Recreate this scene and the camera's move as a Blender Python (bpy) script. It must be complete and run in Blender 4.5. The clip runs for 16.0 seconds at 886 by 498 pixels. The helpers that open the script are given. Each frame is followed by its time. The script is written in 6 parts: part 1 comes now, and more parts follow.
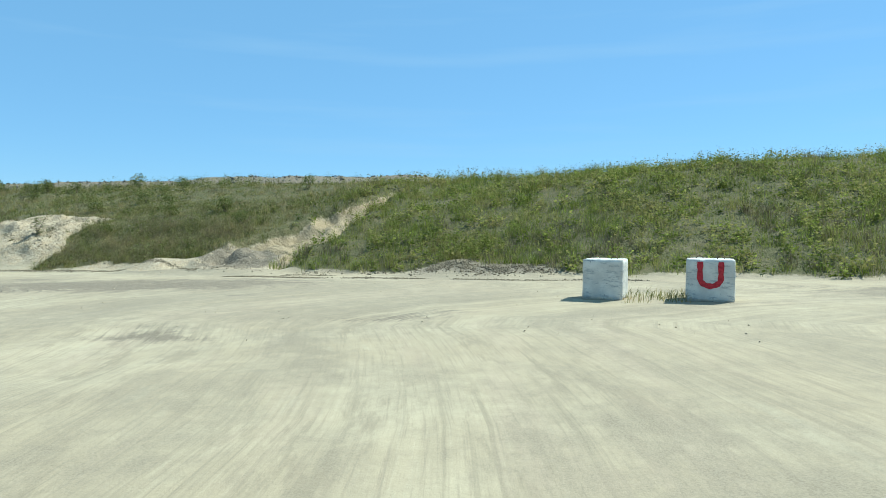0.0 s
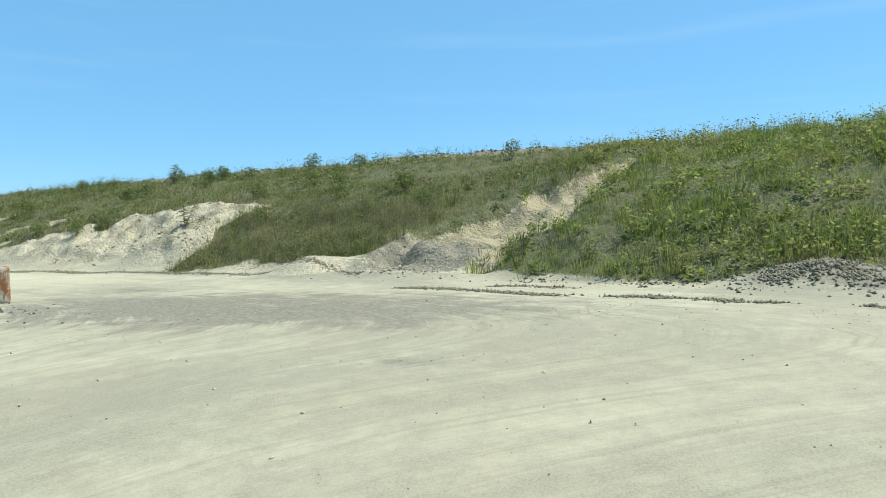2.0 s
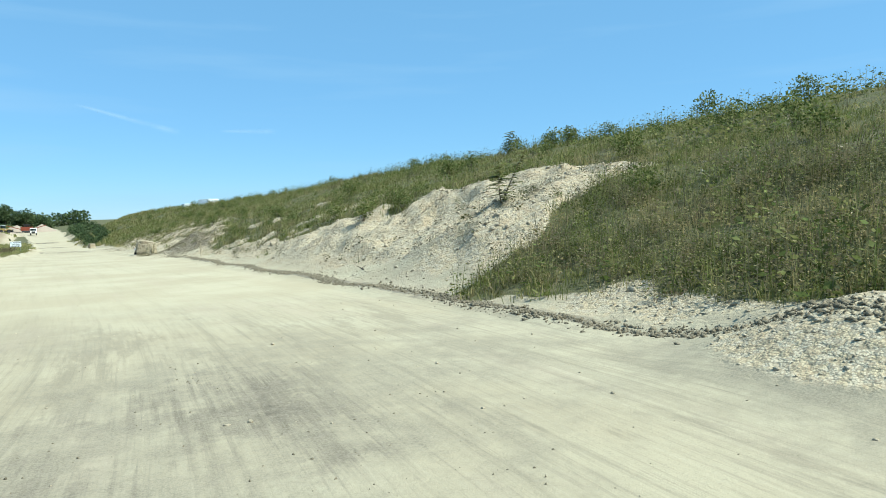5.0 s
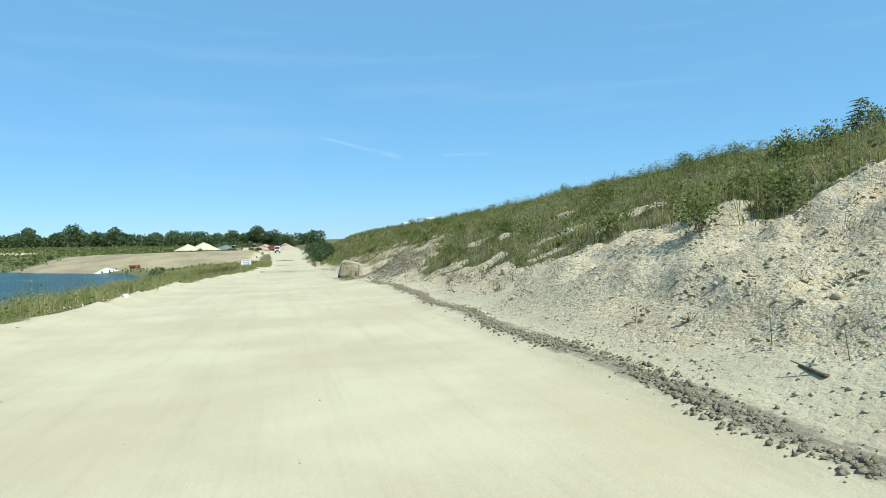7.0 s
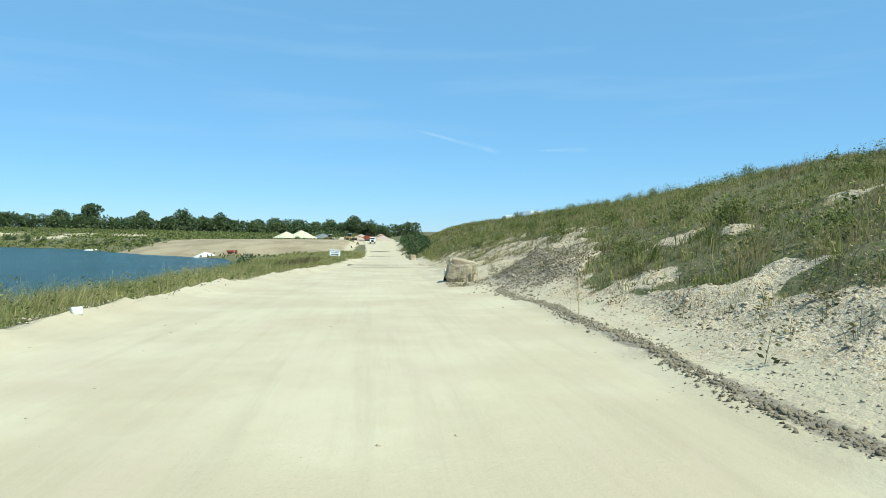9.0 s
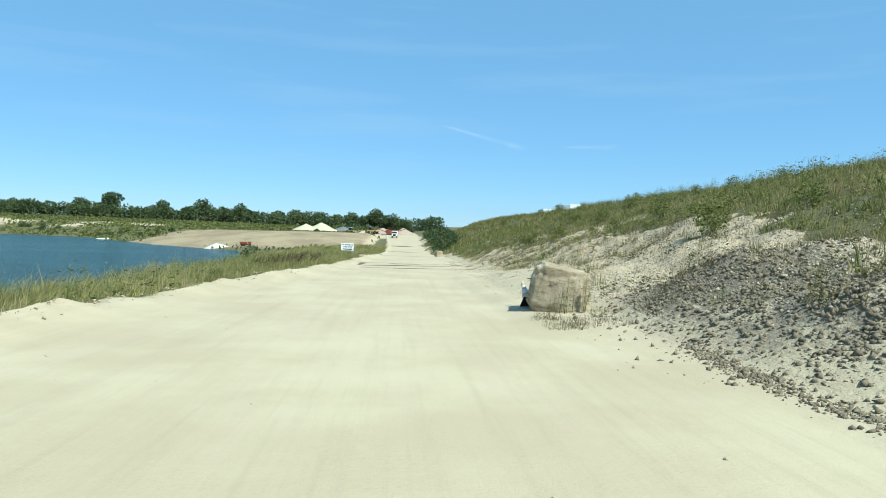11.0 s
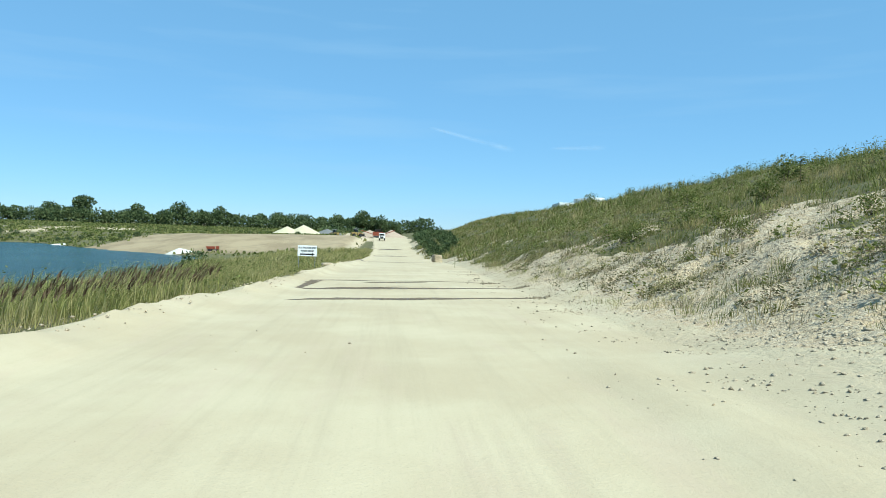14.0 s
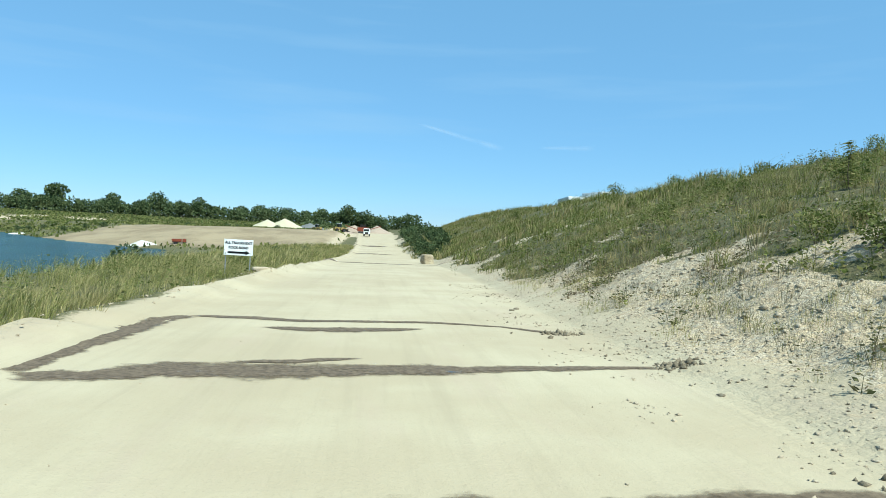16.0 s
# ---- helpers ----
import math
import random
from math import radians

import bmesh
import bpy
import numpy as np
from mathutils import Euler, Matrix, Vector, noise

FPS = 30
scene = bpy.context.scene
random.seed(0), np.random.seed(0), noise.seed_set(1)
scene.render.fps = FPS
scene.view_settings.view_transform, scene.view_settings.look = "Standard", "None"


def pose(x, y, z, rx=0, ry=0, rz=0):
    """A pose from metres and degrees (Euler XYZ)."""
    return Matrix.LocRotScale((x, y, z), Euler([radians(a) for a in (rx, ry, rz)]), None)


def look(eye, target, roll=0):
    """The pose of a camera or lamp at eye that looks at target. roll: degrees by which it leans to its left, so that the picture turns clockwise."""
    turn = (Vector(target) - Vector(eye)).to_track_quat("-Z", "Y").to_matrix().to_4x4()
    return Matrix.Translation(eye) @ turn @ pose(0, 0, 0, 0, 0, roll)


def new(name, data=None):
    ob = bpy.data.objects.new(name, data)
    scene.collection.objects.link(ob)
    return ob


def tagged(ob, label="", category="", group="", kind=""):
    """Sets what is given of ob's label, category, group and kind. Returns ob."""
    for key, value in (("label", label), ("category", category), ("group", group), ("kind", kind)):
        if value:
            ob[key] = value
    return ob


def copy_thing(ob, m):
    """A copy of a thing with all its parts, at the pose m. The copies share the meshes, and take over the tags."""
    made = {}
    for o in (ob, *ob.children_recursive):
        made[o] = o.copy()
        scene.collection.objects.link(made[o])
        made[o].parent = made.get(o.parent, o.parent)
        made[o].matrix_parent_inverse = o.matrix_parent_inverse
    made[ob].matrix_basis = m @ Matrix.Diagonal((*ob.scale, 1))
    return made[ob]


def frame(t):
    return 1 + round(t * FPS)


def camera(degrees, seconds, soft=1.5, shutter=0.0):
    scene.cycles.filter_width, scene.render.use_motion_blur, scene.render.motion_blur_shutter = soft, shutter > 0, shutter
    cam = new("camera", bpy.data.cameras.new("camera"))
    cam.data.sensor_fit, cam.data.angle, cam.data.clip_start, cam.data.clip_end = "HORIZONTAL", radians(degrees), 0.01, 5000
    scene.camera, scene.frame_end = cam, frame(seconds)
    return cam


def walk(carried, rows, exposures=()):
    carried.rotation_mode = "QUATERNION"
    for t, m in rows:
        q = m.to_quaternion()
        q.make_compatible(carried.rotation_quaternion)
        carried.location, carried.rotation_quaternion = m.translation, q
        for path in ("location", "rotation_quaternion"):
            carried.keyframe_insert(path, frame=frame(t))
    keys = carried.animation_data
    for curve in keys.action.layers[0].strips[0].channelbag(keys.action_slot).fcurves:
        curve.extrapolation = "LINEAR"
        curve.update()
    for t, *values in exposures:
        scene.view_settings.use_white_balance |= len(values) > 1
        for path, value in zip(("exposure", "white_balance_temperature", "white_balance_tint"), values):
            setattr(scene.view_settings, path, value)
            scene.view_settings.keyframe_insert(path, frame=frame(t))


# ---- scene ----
cam = camera(67.6, 16.0, soft=0.9)
PATH = [
    (0.0, -23.403, -77.025, 2.871, 88.342, -0.374, -77.133),
    (0.5, -20.947, -75.911, 2.824, 88.138, -0.051, -73.593),
    (1.0, -18.477, -74.678, 2.753, 87.974, 0.285, -69.580),
    (1.5, -16.151, -73.324, 2.718, 87.628, 0.641, -65.465),
    (2.0, -13.898, -71.812, 2.659, 87.334, 0.852, -61.241),
    (2.5, -11.905, -70.284, 2.552, 87.163, 0.937, -56.808),
    (3.0, -10.055, -68.490, 2.442, 87.014, 0.743, -52.548),
    (5.5, -3.073, -58.975, 2.279, 87.266, 1.498, -26.961),
    (6.0, -2.283, -56.322, 2.220, 87.920, 1.608, -22.157),
    (6.5, -1.674, -53.571, 2.168, 88.482, 1.812, -17.746),
    (7.0, -1.272, -50.744, 2.136, 88.930, 1.539, -13.899),
    (7.5, -1.027, -48.042, 2.113, 89.086, 1.150, -10.777),
    (8.0, -0.968, -45.309, 2.031, 89.054, 0.600, -8.513),
    (8.5, -0.944, -42.578, 2.008, 88.773, 0.044, -6.905),
    (9.0, -0.852, -39.308, 1.931, 88.580, -0.502, -5.812),
    (11.5, -0.703, -22.427, 1.459, 88.127, -1.387, -3.586),
    (12.0, -0.695, -18.834, 1.328, 88.103, -0.814, -3.557),
    (12.5, -0.674, -15.403, 1.246, 88.144, -0.527, -3.698),
    (13.0, -0.637, -11.996, 1.169, 88.233, -0.530, -3.997),
    (13.5, -0.575, -8.627, 1.047, 88.335, -0.811, -4.398),
    (14.0, -0.488, -5.068, 0.944, 88.429, -1.019, -4.883),
    (14.5, -0.342, -1.756, 0.909, 88.450, -1.179, -5.286),
    (15.0, -0.065, 1.650, 0.827, 88.420, -1.328, -5.534),
    (15.5, 0.050, 4.990, 0.758, 88.410, -1.900, -5.930),
    (16.0, 0.240, 8.440, 0.660, 88.250, -2.200, -6.000),
]
walk(cam, [(r[0], pose(*r[1:])) for r in PATH], [(t, e, 5430, -1) for t, e in ((0.0, 0.58), (1.0, 0.60), (2.0, 0.66), (3.0, 0.68), (5.5, 0.60), (7.0, 0.55), (16.0, 0.57))])

# ---- light and sky ----
SUN_DIR = Vector((0.39, -0.44, 0.81)).normalized()
world = bpy.data.worlds.new("sky")
scene.world = world
world.use_nodes = True
wn = world.node_tree
sky = wn.nodes.new("ShaderNodeTexSky")
sky.sky_type = "NISHITA"
sky.sun_disc = False
sky.sun_elevation = math.asin(SUN_DIR.z)
sky.sun_rotation = math.atan2(SUN_DIR.x, SUN_DIR.y)
sky.altitude = 1200
sky.air_density = 1.0
sky.dust_density = 0.1
sky.ozone_density = 5.0
# thin summer haze evens the sky out
veil = wn.nodes.new("ShaderNodeMix")
veil.data_type = "RGBA"
veil.inputs[0].default_value = 0.6
veil.inputs[7].default_value = (1.95, 3.65, 5.0, 1)
wn.links.new(sky.outputs[0], veil.inputs[6])
cirrus = wn.nodes.new("ShaderNodeTexNoise")
cirrus.inputs["Scale"].default_value = 2.4
cirrus.inputs["Detail"].default_value = 5.0
flat = wn.nodes.new("ShaderNodeMapping")
flat.inputs["Scale"].default_value = (1.0, 0.6, 9.0)
flat.inputs["Rotation"].default_value = (0.12, 0.05, 0.4)
wn.links.new(wn.nodes.new("ShaderNodeTexCoord").outputs["Generated"], flat.inputs[0])
wn.links.new(flat.outputs[0], cirrus.inputs["Vector"])
wisp = wn.nodes.new("ShaderNodeMapRange")
wisp.inputs[1].default_value, wisp.inputs[2].default_value = 0.52, 0.82
wisp.inputs[3].default_value, wisp.inputs[4].default_value = 0.0, 0.4
wn.links.new(cirrus.outputs["Fac"], wisp.inputs[0])
thin_cloud = wn.nodes.new("ShaderNodeMix")
thin_cloud.data_type = "RGBA"
thin_cloud.inputs[7].default_value = (3.2, 4.4, 5.4, 1)
wn.links.new(wisp.outputs[0], thin_cloud.inputs[0])
wn.links.new(veil.outputs[2], thin_cloud.inputs[6])
wn.links.new(thin_cloud.outputs[2], wn.nodes["Background"].inputs[0])
wn.nodes["Background"].inputs[1].default_value = 0.1
sun = new("sun", bpy.data.lights.new("sun", "SUN"))
sun.data.energy = 5.0
sun.data.angle = radians(0.5)
sun.data.color = (1.0, 0.925, 0.775)
sun.matrix_world = look((0, 0, 60), Vector((0, 0, 60)) - SUN_DIR)


# ---- materials ----
class Nodes:
    """A principled material and short ways to add nodes to it."""

    def __init__(self, name, rough=0.9, metal=0.0):
        self.mat = bpy.data.materials.new(name)
        self.mat.use_nodes = True
        self.tree = self.mat.node_tree
        self.bsdf = self.tree.nodes["Principled BSDF"]
        self.bsdf.inputs["Roughness"].default_value = rough
        self.bsdf.inputs["Metallic"].default_value = metal
        self.bsdf.inputs["Specular IOR Level"].default_value = 0.25
        self.where = self.tree.nodes.new("ShaderNodeTexCoord").outputs["Object"]

    def link(self, a, b):
        self.tree.links.new(a, b)

    def noise(self, scale, detail=4.0, rough=0.6, vec=None, stretch=None):
        n = self.tree.nodes.new("ShaderNodeTexNoise")
        n.inputs["Scale"].default_value = scale
        n.inputs["Detail"].default_value = detail
        n.inputs["Roughness"].default_value = rough
        src = vec or self.where
        if stretch:
            m = self.tree.nodes.new("ShaderNodeMapping")
            m.inputs["Scale"].default_value = stretch[:3]
            if len(stretch) > 3:
                m.inputs["Rotation"].default_value = (0, 0, stretch[3])
            self.link(src, m.inputs[0])
            src = m.outputs[0]
        self.link(src, n.inputs["Vector"])
        return n.outputs["Fac"]

    def ramp(self, fac, *stops):
        n = self.tree.nodes.new("ShaderNodeValToRGB")
        els = n.color_ramp.elements
        for i, (p, c) in enumerate(stops):
            e = els[i] if i < 2 else els.new(p)
            e.position = p
            e.color = (*c, 1) if len(c) == 3 else c
        self.link(fac, n.inputs[0])
        return n.outputs[0]

    def step(self, fac, lo, hi):
        n = self.tree.nodes.new("ShaderNodeMapRange")
        n.inputs[1].default_value, n.inputs[2].default_value = lo, hi
        n.interpolation_type = "SMOOTHSTEP"
        self.link(fac, n.inputs[0])
        return n.outputs[0]

    def math(self, op, a, b):
        n = self.tree.nodes.new("ShaderNodeMath")
        n.operation = op
        for i, v in enumerate((a, b)):
            if isinstance(v, (int, float)):
                n.inputs[i].default_value = v
            else:
                self.link(v, n.inputs[i])
        return n.outputs[0]

    def mix(self, fac, a, b, kind="MIX"):
        n = self.tree.nodes.new("ShaderNodeMix")
        n.data_type = "RGBA"
        n.blend_type = kind
        for sock, v in ((n.inputs[0], fac), (n.inputs[6], a), (n.inputs[7], b)):
            if isinstance(v, (int, float)):
                sock.default_value = v
            elif isinstance(v, tuple):
                sock.default_value = (*v, 1)
            else:
                self.link(v, sock)
        return n.outputs[2]

    def cells(self, scale, out="Distance"):
        n = self.tree.nodes.new("ShaderNodeTexVoronoi")
        n.inputs["Scale"].default_value = scale
        self.link(self.where, n.inputs["Vector"])
        return n.outputs[out]

    def island(self):
        return self.tree.nodes.new("ShaderNodeNewGeometry").outputs["Random Per Island"]

    def thing(self):
        return self.tree.nodes.new("ShaderNodeObjectInfo").outputs["Random"]

    def bump(self, height, strength=0.5, distance=0.02, after=None):
        n = self.tree.nodes.new("ShaderNodeBump")
        n.inputs["Strength"].default_value = strength
        n.inputs["Distance"].default_value = distance
        self.link(height, n.inputs["Height"])
        if after:
            self.link(after, n.inputs["Normal"])
        self.link(n.outputs[0], self.bsdf.inputs["Normal"])
        return n.outputs[0]

    def colour(self, c):
        if isinstance(c, tuple):
            self.bsdf.inputs["Base Color"].default_value = (*c, 1)
        else:
            self.link(c, self.bsdf.inputs["Base Color"])
        return self


def plain(name, c, rough=0.6, metal=0.0, vary=0.25, scale=6.0, grain=0.3):
    """Painted metal, plastic or the like, with stains and fine relief."""
    n = Nodes(name, rough, metal)
    big, fine = n.noise(scale, 5), n.noise(scale * 14, 3)
    dark = tuple(v * (1 - vary) for v in c)
    light = tuple(min(1.0, v * (1 + vary * 0.5)) for v in c)
    n.colour(n.mix(n.step(n.math("ADD", big, n.math("MULTIPLY", fine, 0.3)), 0.45, 0.85), dark, light))
    n.bump(fine, grain, 0.004)
    return n.mat


def ground_material():
    """Limestone dust, stony scree, soil under plants, grey clay: mixed by the ground's cover."""
    n = Nodes("quarry_ground", 0.95)
    cover = n.tree.nodes.new("ShaderNodeAttribute")
    cover.attribute_name = "cover"
    split = n.tree.nodes.new("ShaderNodeSeparateColor")
    n.link(cover.outputs["Color"], split.inputs[0])
    veg, grey, stony = split.outputs
    earth = cover.outputs["Alpha"]
    wide, mid, fine, grit = n.noise(0.35, 5), n.noise(1.7, 6, 0.65), n.noise(11, 6, 0.75), n.noise(55, 4, 0.75)
    lane = n.tree.nodes.new("ShaderNodeAttribute")
    lane.attribute_name = "lane"
    tracks = n.noise(1.0, 6, 0.7, vec=lane.outputs["Vector"], stretch=(2.6, 0.10, 1))
    thin = n.noise(1.0, 5, 0.7, vec=lane.outputs["Vector"], stretch=(9.0, 0.22, 1))
    scrape = n.noise(1.0, 5, 0.75, vec=lane.outputs["Vector"], stretch=(22.0, 0.6, 1))
    apart = n.tree.nodes.new("ShaderNodeSeparateXYZ")
    n.link(lane.outputs["Vector"], apart.inputs[0])
    yard = apart.outputs[2]
    ruts = n.noise(1.0, 6, 0.75, vec=lane.outputs["Vector"], stretch=(1.5, 0.28, 1, 0.35))
    dust = n.mix(n.step(wide, 0.35, 0.7), (0.403, 0.333, 0.214), (0.467, 0.4, 0.266))
    dust = n.mix(n.math("MULTIPLY", n.step(tracks, 0.45, 0.75), n.math("ADD", 0.24, n.math("MULTIPLY", yard, 0.12))), dust, (0.262, 0.218, 0.144))
    dust = n.mix(n.math("MULTIPLY", n.step(scrape, 0.5, 0.66), n.math("ADD", 0.04, n.math("MULTIPLY", yard, 0.5))), dust, (0.255, 0.21, 0.145))
    dust = n.mix(n.math("MULTIPLY", n.step(scrape, 0.46, 0.34), n.math("MULTIPLY", yard, 0.35)), dust, (0.50, 0.43, 0.30))
    dust = n.mix(n.math("MULTIPLY", n.step(thin, 0.52, 0.66), n.math("ADD", 0.07, n.math("MULTIPLY", yard, 0.4))), dust, (0.23, 0.192, 0.128))
    dust = n.mix(n.math("MULTIPLY", n.step(ruts, 0.53, 0.64), n.math("MULTIPLY", yard, 0.6)), dust, (0.23, 0.189, 0.125))
    dust = n.mix(n.math("MULTIPLY", n.step(ruts, 0.42, 0.34), n.math("MULTIPLY", yard, 0.5)), dust, (0.448, 0.394, 0.269))
    dust = n.mix(n.math("MULTIPLY", n.step(n.noise(0.7, 5, 0.7, vec=lane.outputs["Vector"], stretch=(1.6, 0.3, 1)), 0.5, 0.68), 0.35), dust, (0.422, 0.333, 0.237))
    dust = n.mix(n.math("MULTIPLY", n.step(mid, 0.55, 0.8), 0.25), dust, (0.442, 0.39, 0.262))
    dust = n.mix(n.math("MULTIPLY", n.step(grit, 0.52, 0.72), n.math("ADD", 0.3, n.math("MULTIPLY", yard, 0.35))), dust, (0.237, 0.202, 0.131))
    mottle = n.math("ADD", n.math("MULTIPLY", n.noise(0.22, 6, 0.7, vec=lane.outputs["Vector"], stretch=(1.6, 0.7, 1, 0.3)), 0.65), n.math("MULTIPLY", n.noise(2.6, 6, 0.75), 0.35))
    dust = n.mix(n.math("MULTIPLY", yard, n.ramp(n.step(mottle, 0.40, 0.62), (0.0, (0.15,) * 3), (1.0, (0.85,) * 3))), dust, n.mix(n.step(grit, 0.4, 0.62), (0.205, 0.173, 0.118), (0.294, 0.25, 0.176)))
    scree = n.mix(n.step(n.noise(0.8, 5, 0.6), 0.35, 0.65), (0.568, 0.465, 0.295), (0.53, 0.427, 0.269))
    chip = n.tree.nodes.new("ShaderNodeSeparateColor")
    n.link(n.cells(13, "Color"), chip.inputs[0])
    chips, lumps, specks = n.cells(22), n.cells(8), n.cells(45)
    scree = n.mix(n.math("MULTIPLY", n.step(chip.outputs[0], 0.55, 0.6), 0.6), scree, (0.542, 0.471, 0.346))
    scree = n.mix(n.math("MULTIPLY", n.step(chip.outputs[0], 0.36, 0.3), 0.28), scree, (0.37, 0.287, 0.173))
    # little shadows among the stones, coloured in as dark flecks and crevices
    scree = n.mix(n.math("MULTIPLY", n.step(fine, 0.47, 0.62), 0.4), scree, (0.37, 0.293, 0.192))
    scree = n.mix(n.math("MULTIPLY", n.step(specks, 0.42, 0.60), 0.5), scree, (0.198, 0.152, 0.096))
    scree = n.mix(n.math("MULTIPLY", n.step(mid, 0.53, 0.62), 0.28), scree, (0.419, 0.293, 0.167))
    clay = n.mix(n.step(n.math("ADD", n.math("MULTIPLY", fine, 0.6), n.math("MULTIPLY", grit, 0.4)), 0.38, 0.62), (0.128, 0.106, 0.074), (0.269, 0.224, 0.157))
    soil = n.mix(n.step(mid, 0.4, 0.7), (0.096, 0.094, 0.036), (0.158, 0.134, 0.068))
    soil = n.mix(n.math("MULTIPLY", n.step(fine, 0.5, 0.7), 0.5), soil, (0.062, 0.065, 0.022))
    edge = n.math("MULTIPLY", n.math("SUBTRACT", n.math("ADD", mid, fine), 1.0), 0.75)
    c = n.mix(n.step(n.math("ADD", stony, edge), 0.35, 0.65), dust, scree)
    streak = n.math("MULTIPLY", n.math("SUBTRACT", n.math("ADD", n.math("ADD", tracks, n.math("MULTIPLY", thin, 0.8)), n.math("MULTIPLY", scrape, 0.8)), 1.3), 1.2)
    c = n.mix(n.step(n.math("ADD", n.math("MULTIPLY", grey, n.math("ADD", n.math("ADD", edge, streak), 0.85)), n.math("MULTIPLY", edge, 0.6)), 0.30, 0.62), c, clay)
    c = n.mix(n.step(n.math("ADD", earth, edge), 0.35, 0.65), c, n.mix(n.step(n.noise(0.09, 6, 0.7, stretch=(1, 0.5, 3)), 0.38, 0.62), (0.238, 0.182, 0.106), (0.33, 0.261, 0.155)))
    c = n.mix(n.step(n.math("ADD", veg, edge), 0.35, 0.65), c, soil)
    n.colour(c)
    first = n.bump(n.math("ADD", n.math("MULTIPLY", fine, 0.7), n.math("MULTIPLY", grit, 0.3)), 0.45, 0.03)
    second = n.bump(n.math("MULTIPLY", n.math("ADD", fine, n.math("MULTIPLY", mid, 1.5)), stony), 0.5, 0.05, first)
    rocky = n.math("ADD", n.math("ADD", n.math("MULTIPLY", chips, -0.5), n.math("MULTIPLY", lumps, -1.0)), n.math("MULTIPLY", specks, -0.25))
    n.bump(n.math("MULTIPLY", rocky, stony), 0.8, 0.04, second)
    return n.mat


def leaf_material(name, a, b, c, patch=0.5, translucent=0.4):
    """Blades or leaves: three tones, by the leaf and by wide patches, with clump shading painted in."""
    n = Nodes(name, 0.75)
    n.bsdf.inputs["Specular IOR Level"].default_value = 0.1
    isle = n.island()
    tone = n.mix(n.step(isle, 0.15, 0.95), tuple(v * 0.8 for v in a), tuple(v * 1.12 for v in b))
    wide = n.math("ADD", n.math("MULTIPLY", n.noise(patch, 3, 0.6), 0.55), n.math("MULTIPLY", n.noise(patch * 4.5, 3, 0.6), 0.45))
    tone = n.mix(n.math("MULTIPLY", n.step(wide, 0.56, 0.40), 0.6), tone, tuple(v * 0.55 for v in a))
    # shaded gaps and sunlit tips of clumps, painted into the leaf colour
    clump_shading = n.noise(patch * 7.0, 2, 0.5)
    tone = n.mix(n.math("MULTIPLY", n.step(clump_shading, 0.50, 0.38), 0.7), tone, tuple(v * 0.5 for v in a))
    tone = n.mix(n.math("MULTIPLY", n.step(clump_shading, 0.54, 0.68), 0.6), tone, tuple(v * 1.35 for v in b))
    dry = n.math("MULTIPLY", n.step(n.math("ADD", wide, n.math("MULTIPLY", isle, 0.16)), 0.52, 0.70), 0.9)
    col = n.mix(dry, tone, c)
    n.colour(col)
    t = n.tree.nodes.new("ShaderNodeBsdfTranslucent")
    n.link(col, t.inputs[0])
    m = n.tree.nodes.new("ShaderNodeMixShader")
    m.inputs[0].default_value = translucent
    n.link(n.bsdf.outputs[0], m.inputs[1])
    n.link(t.outputs[0], m.inputs[2])
    n.link(m.outputs[0], n.tree.nodes["Material Output"].inputs[0])
    return n.mat


def stone_material(name, a, b, scale=3.0, per_island=True):
    n = Nodes(name, 0.92)
    big, fine = n.noise(scale, 6, 0.7), n.noise(scale * 9, 4, 0.7)
    pick = n.island() if per_island else n.noise(scale * 0.4, 3)
    c = n.mix(n.math("MULTIPLY", n.math("ADD", big, pick), 0.5), a, b)
    c = n.mix(n.math("MULTIPLY", n.step(fine, 0.5, 0.7), 0.45), c, tuple(v * 0.55 for v in a))
    n.colour(c)
    n.bump(n.math("ADD", big, fine), 0.7, 0.03)
    return n.mat


GROUND = ground_material()
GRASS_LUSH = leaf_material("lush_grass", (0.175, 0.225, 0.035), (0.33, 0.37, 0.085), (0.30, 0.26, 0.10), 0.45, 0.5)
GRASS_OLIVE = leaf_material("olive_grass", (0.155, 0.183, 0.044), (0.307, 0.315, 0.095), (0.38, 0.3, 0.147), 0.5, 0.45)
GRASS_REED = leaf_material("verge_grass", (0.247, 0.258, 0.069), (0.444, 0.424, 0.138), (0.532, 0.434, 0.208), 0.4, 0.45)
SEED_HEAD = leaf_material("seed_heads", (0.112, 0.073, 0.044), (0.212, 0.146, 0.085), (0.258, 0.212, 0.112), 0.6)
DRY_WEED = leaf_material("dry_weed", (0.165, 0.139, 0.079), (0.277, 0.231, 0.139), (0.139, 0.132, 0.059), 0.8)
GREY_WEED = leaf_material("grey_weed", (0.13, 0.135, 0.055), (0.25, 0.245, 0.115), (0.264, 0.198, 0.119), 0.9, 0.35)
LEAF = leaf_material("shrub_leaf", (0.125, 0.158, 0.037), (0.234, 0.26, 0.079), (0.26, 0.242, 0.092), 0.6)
# distant leaves: aerial haze put into a lighter, bluer green
LEAF_HAZY = leaf_material("hazy_tree_leaf", (0.089, 0.13, 0.054), (0.169, 0.209, 0.085), (0.143, 0.169, 0.072), 0.12)
BARK = stone_material("bark", (0.10, 0.075, 0.05), (0.2, 0.16, 0.11), 8, False)
STONE = stone_material("limestone_bits", (0.363, 0.298, 0.197), (0.517, 0.432, 0.31), 5)
CLOD = stone_material("clay_clods", (0.133, 0.108, 0.068), (0.31, 0.259, 0.173), 6)
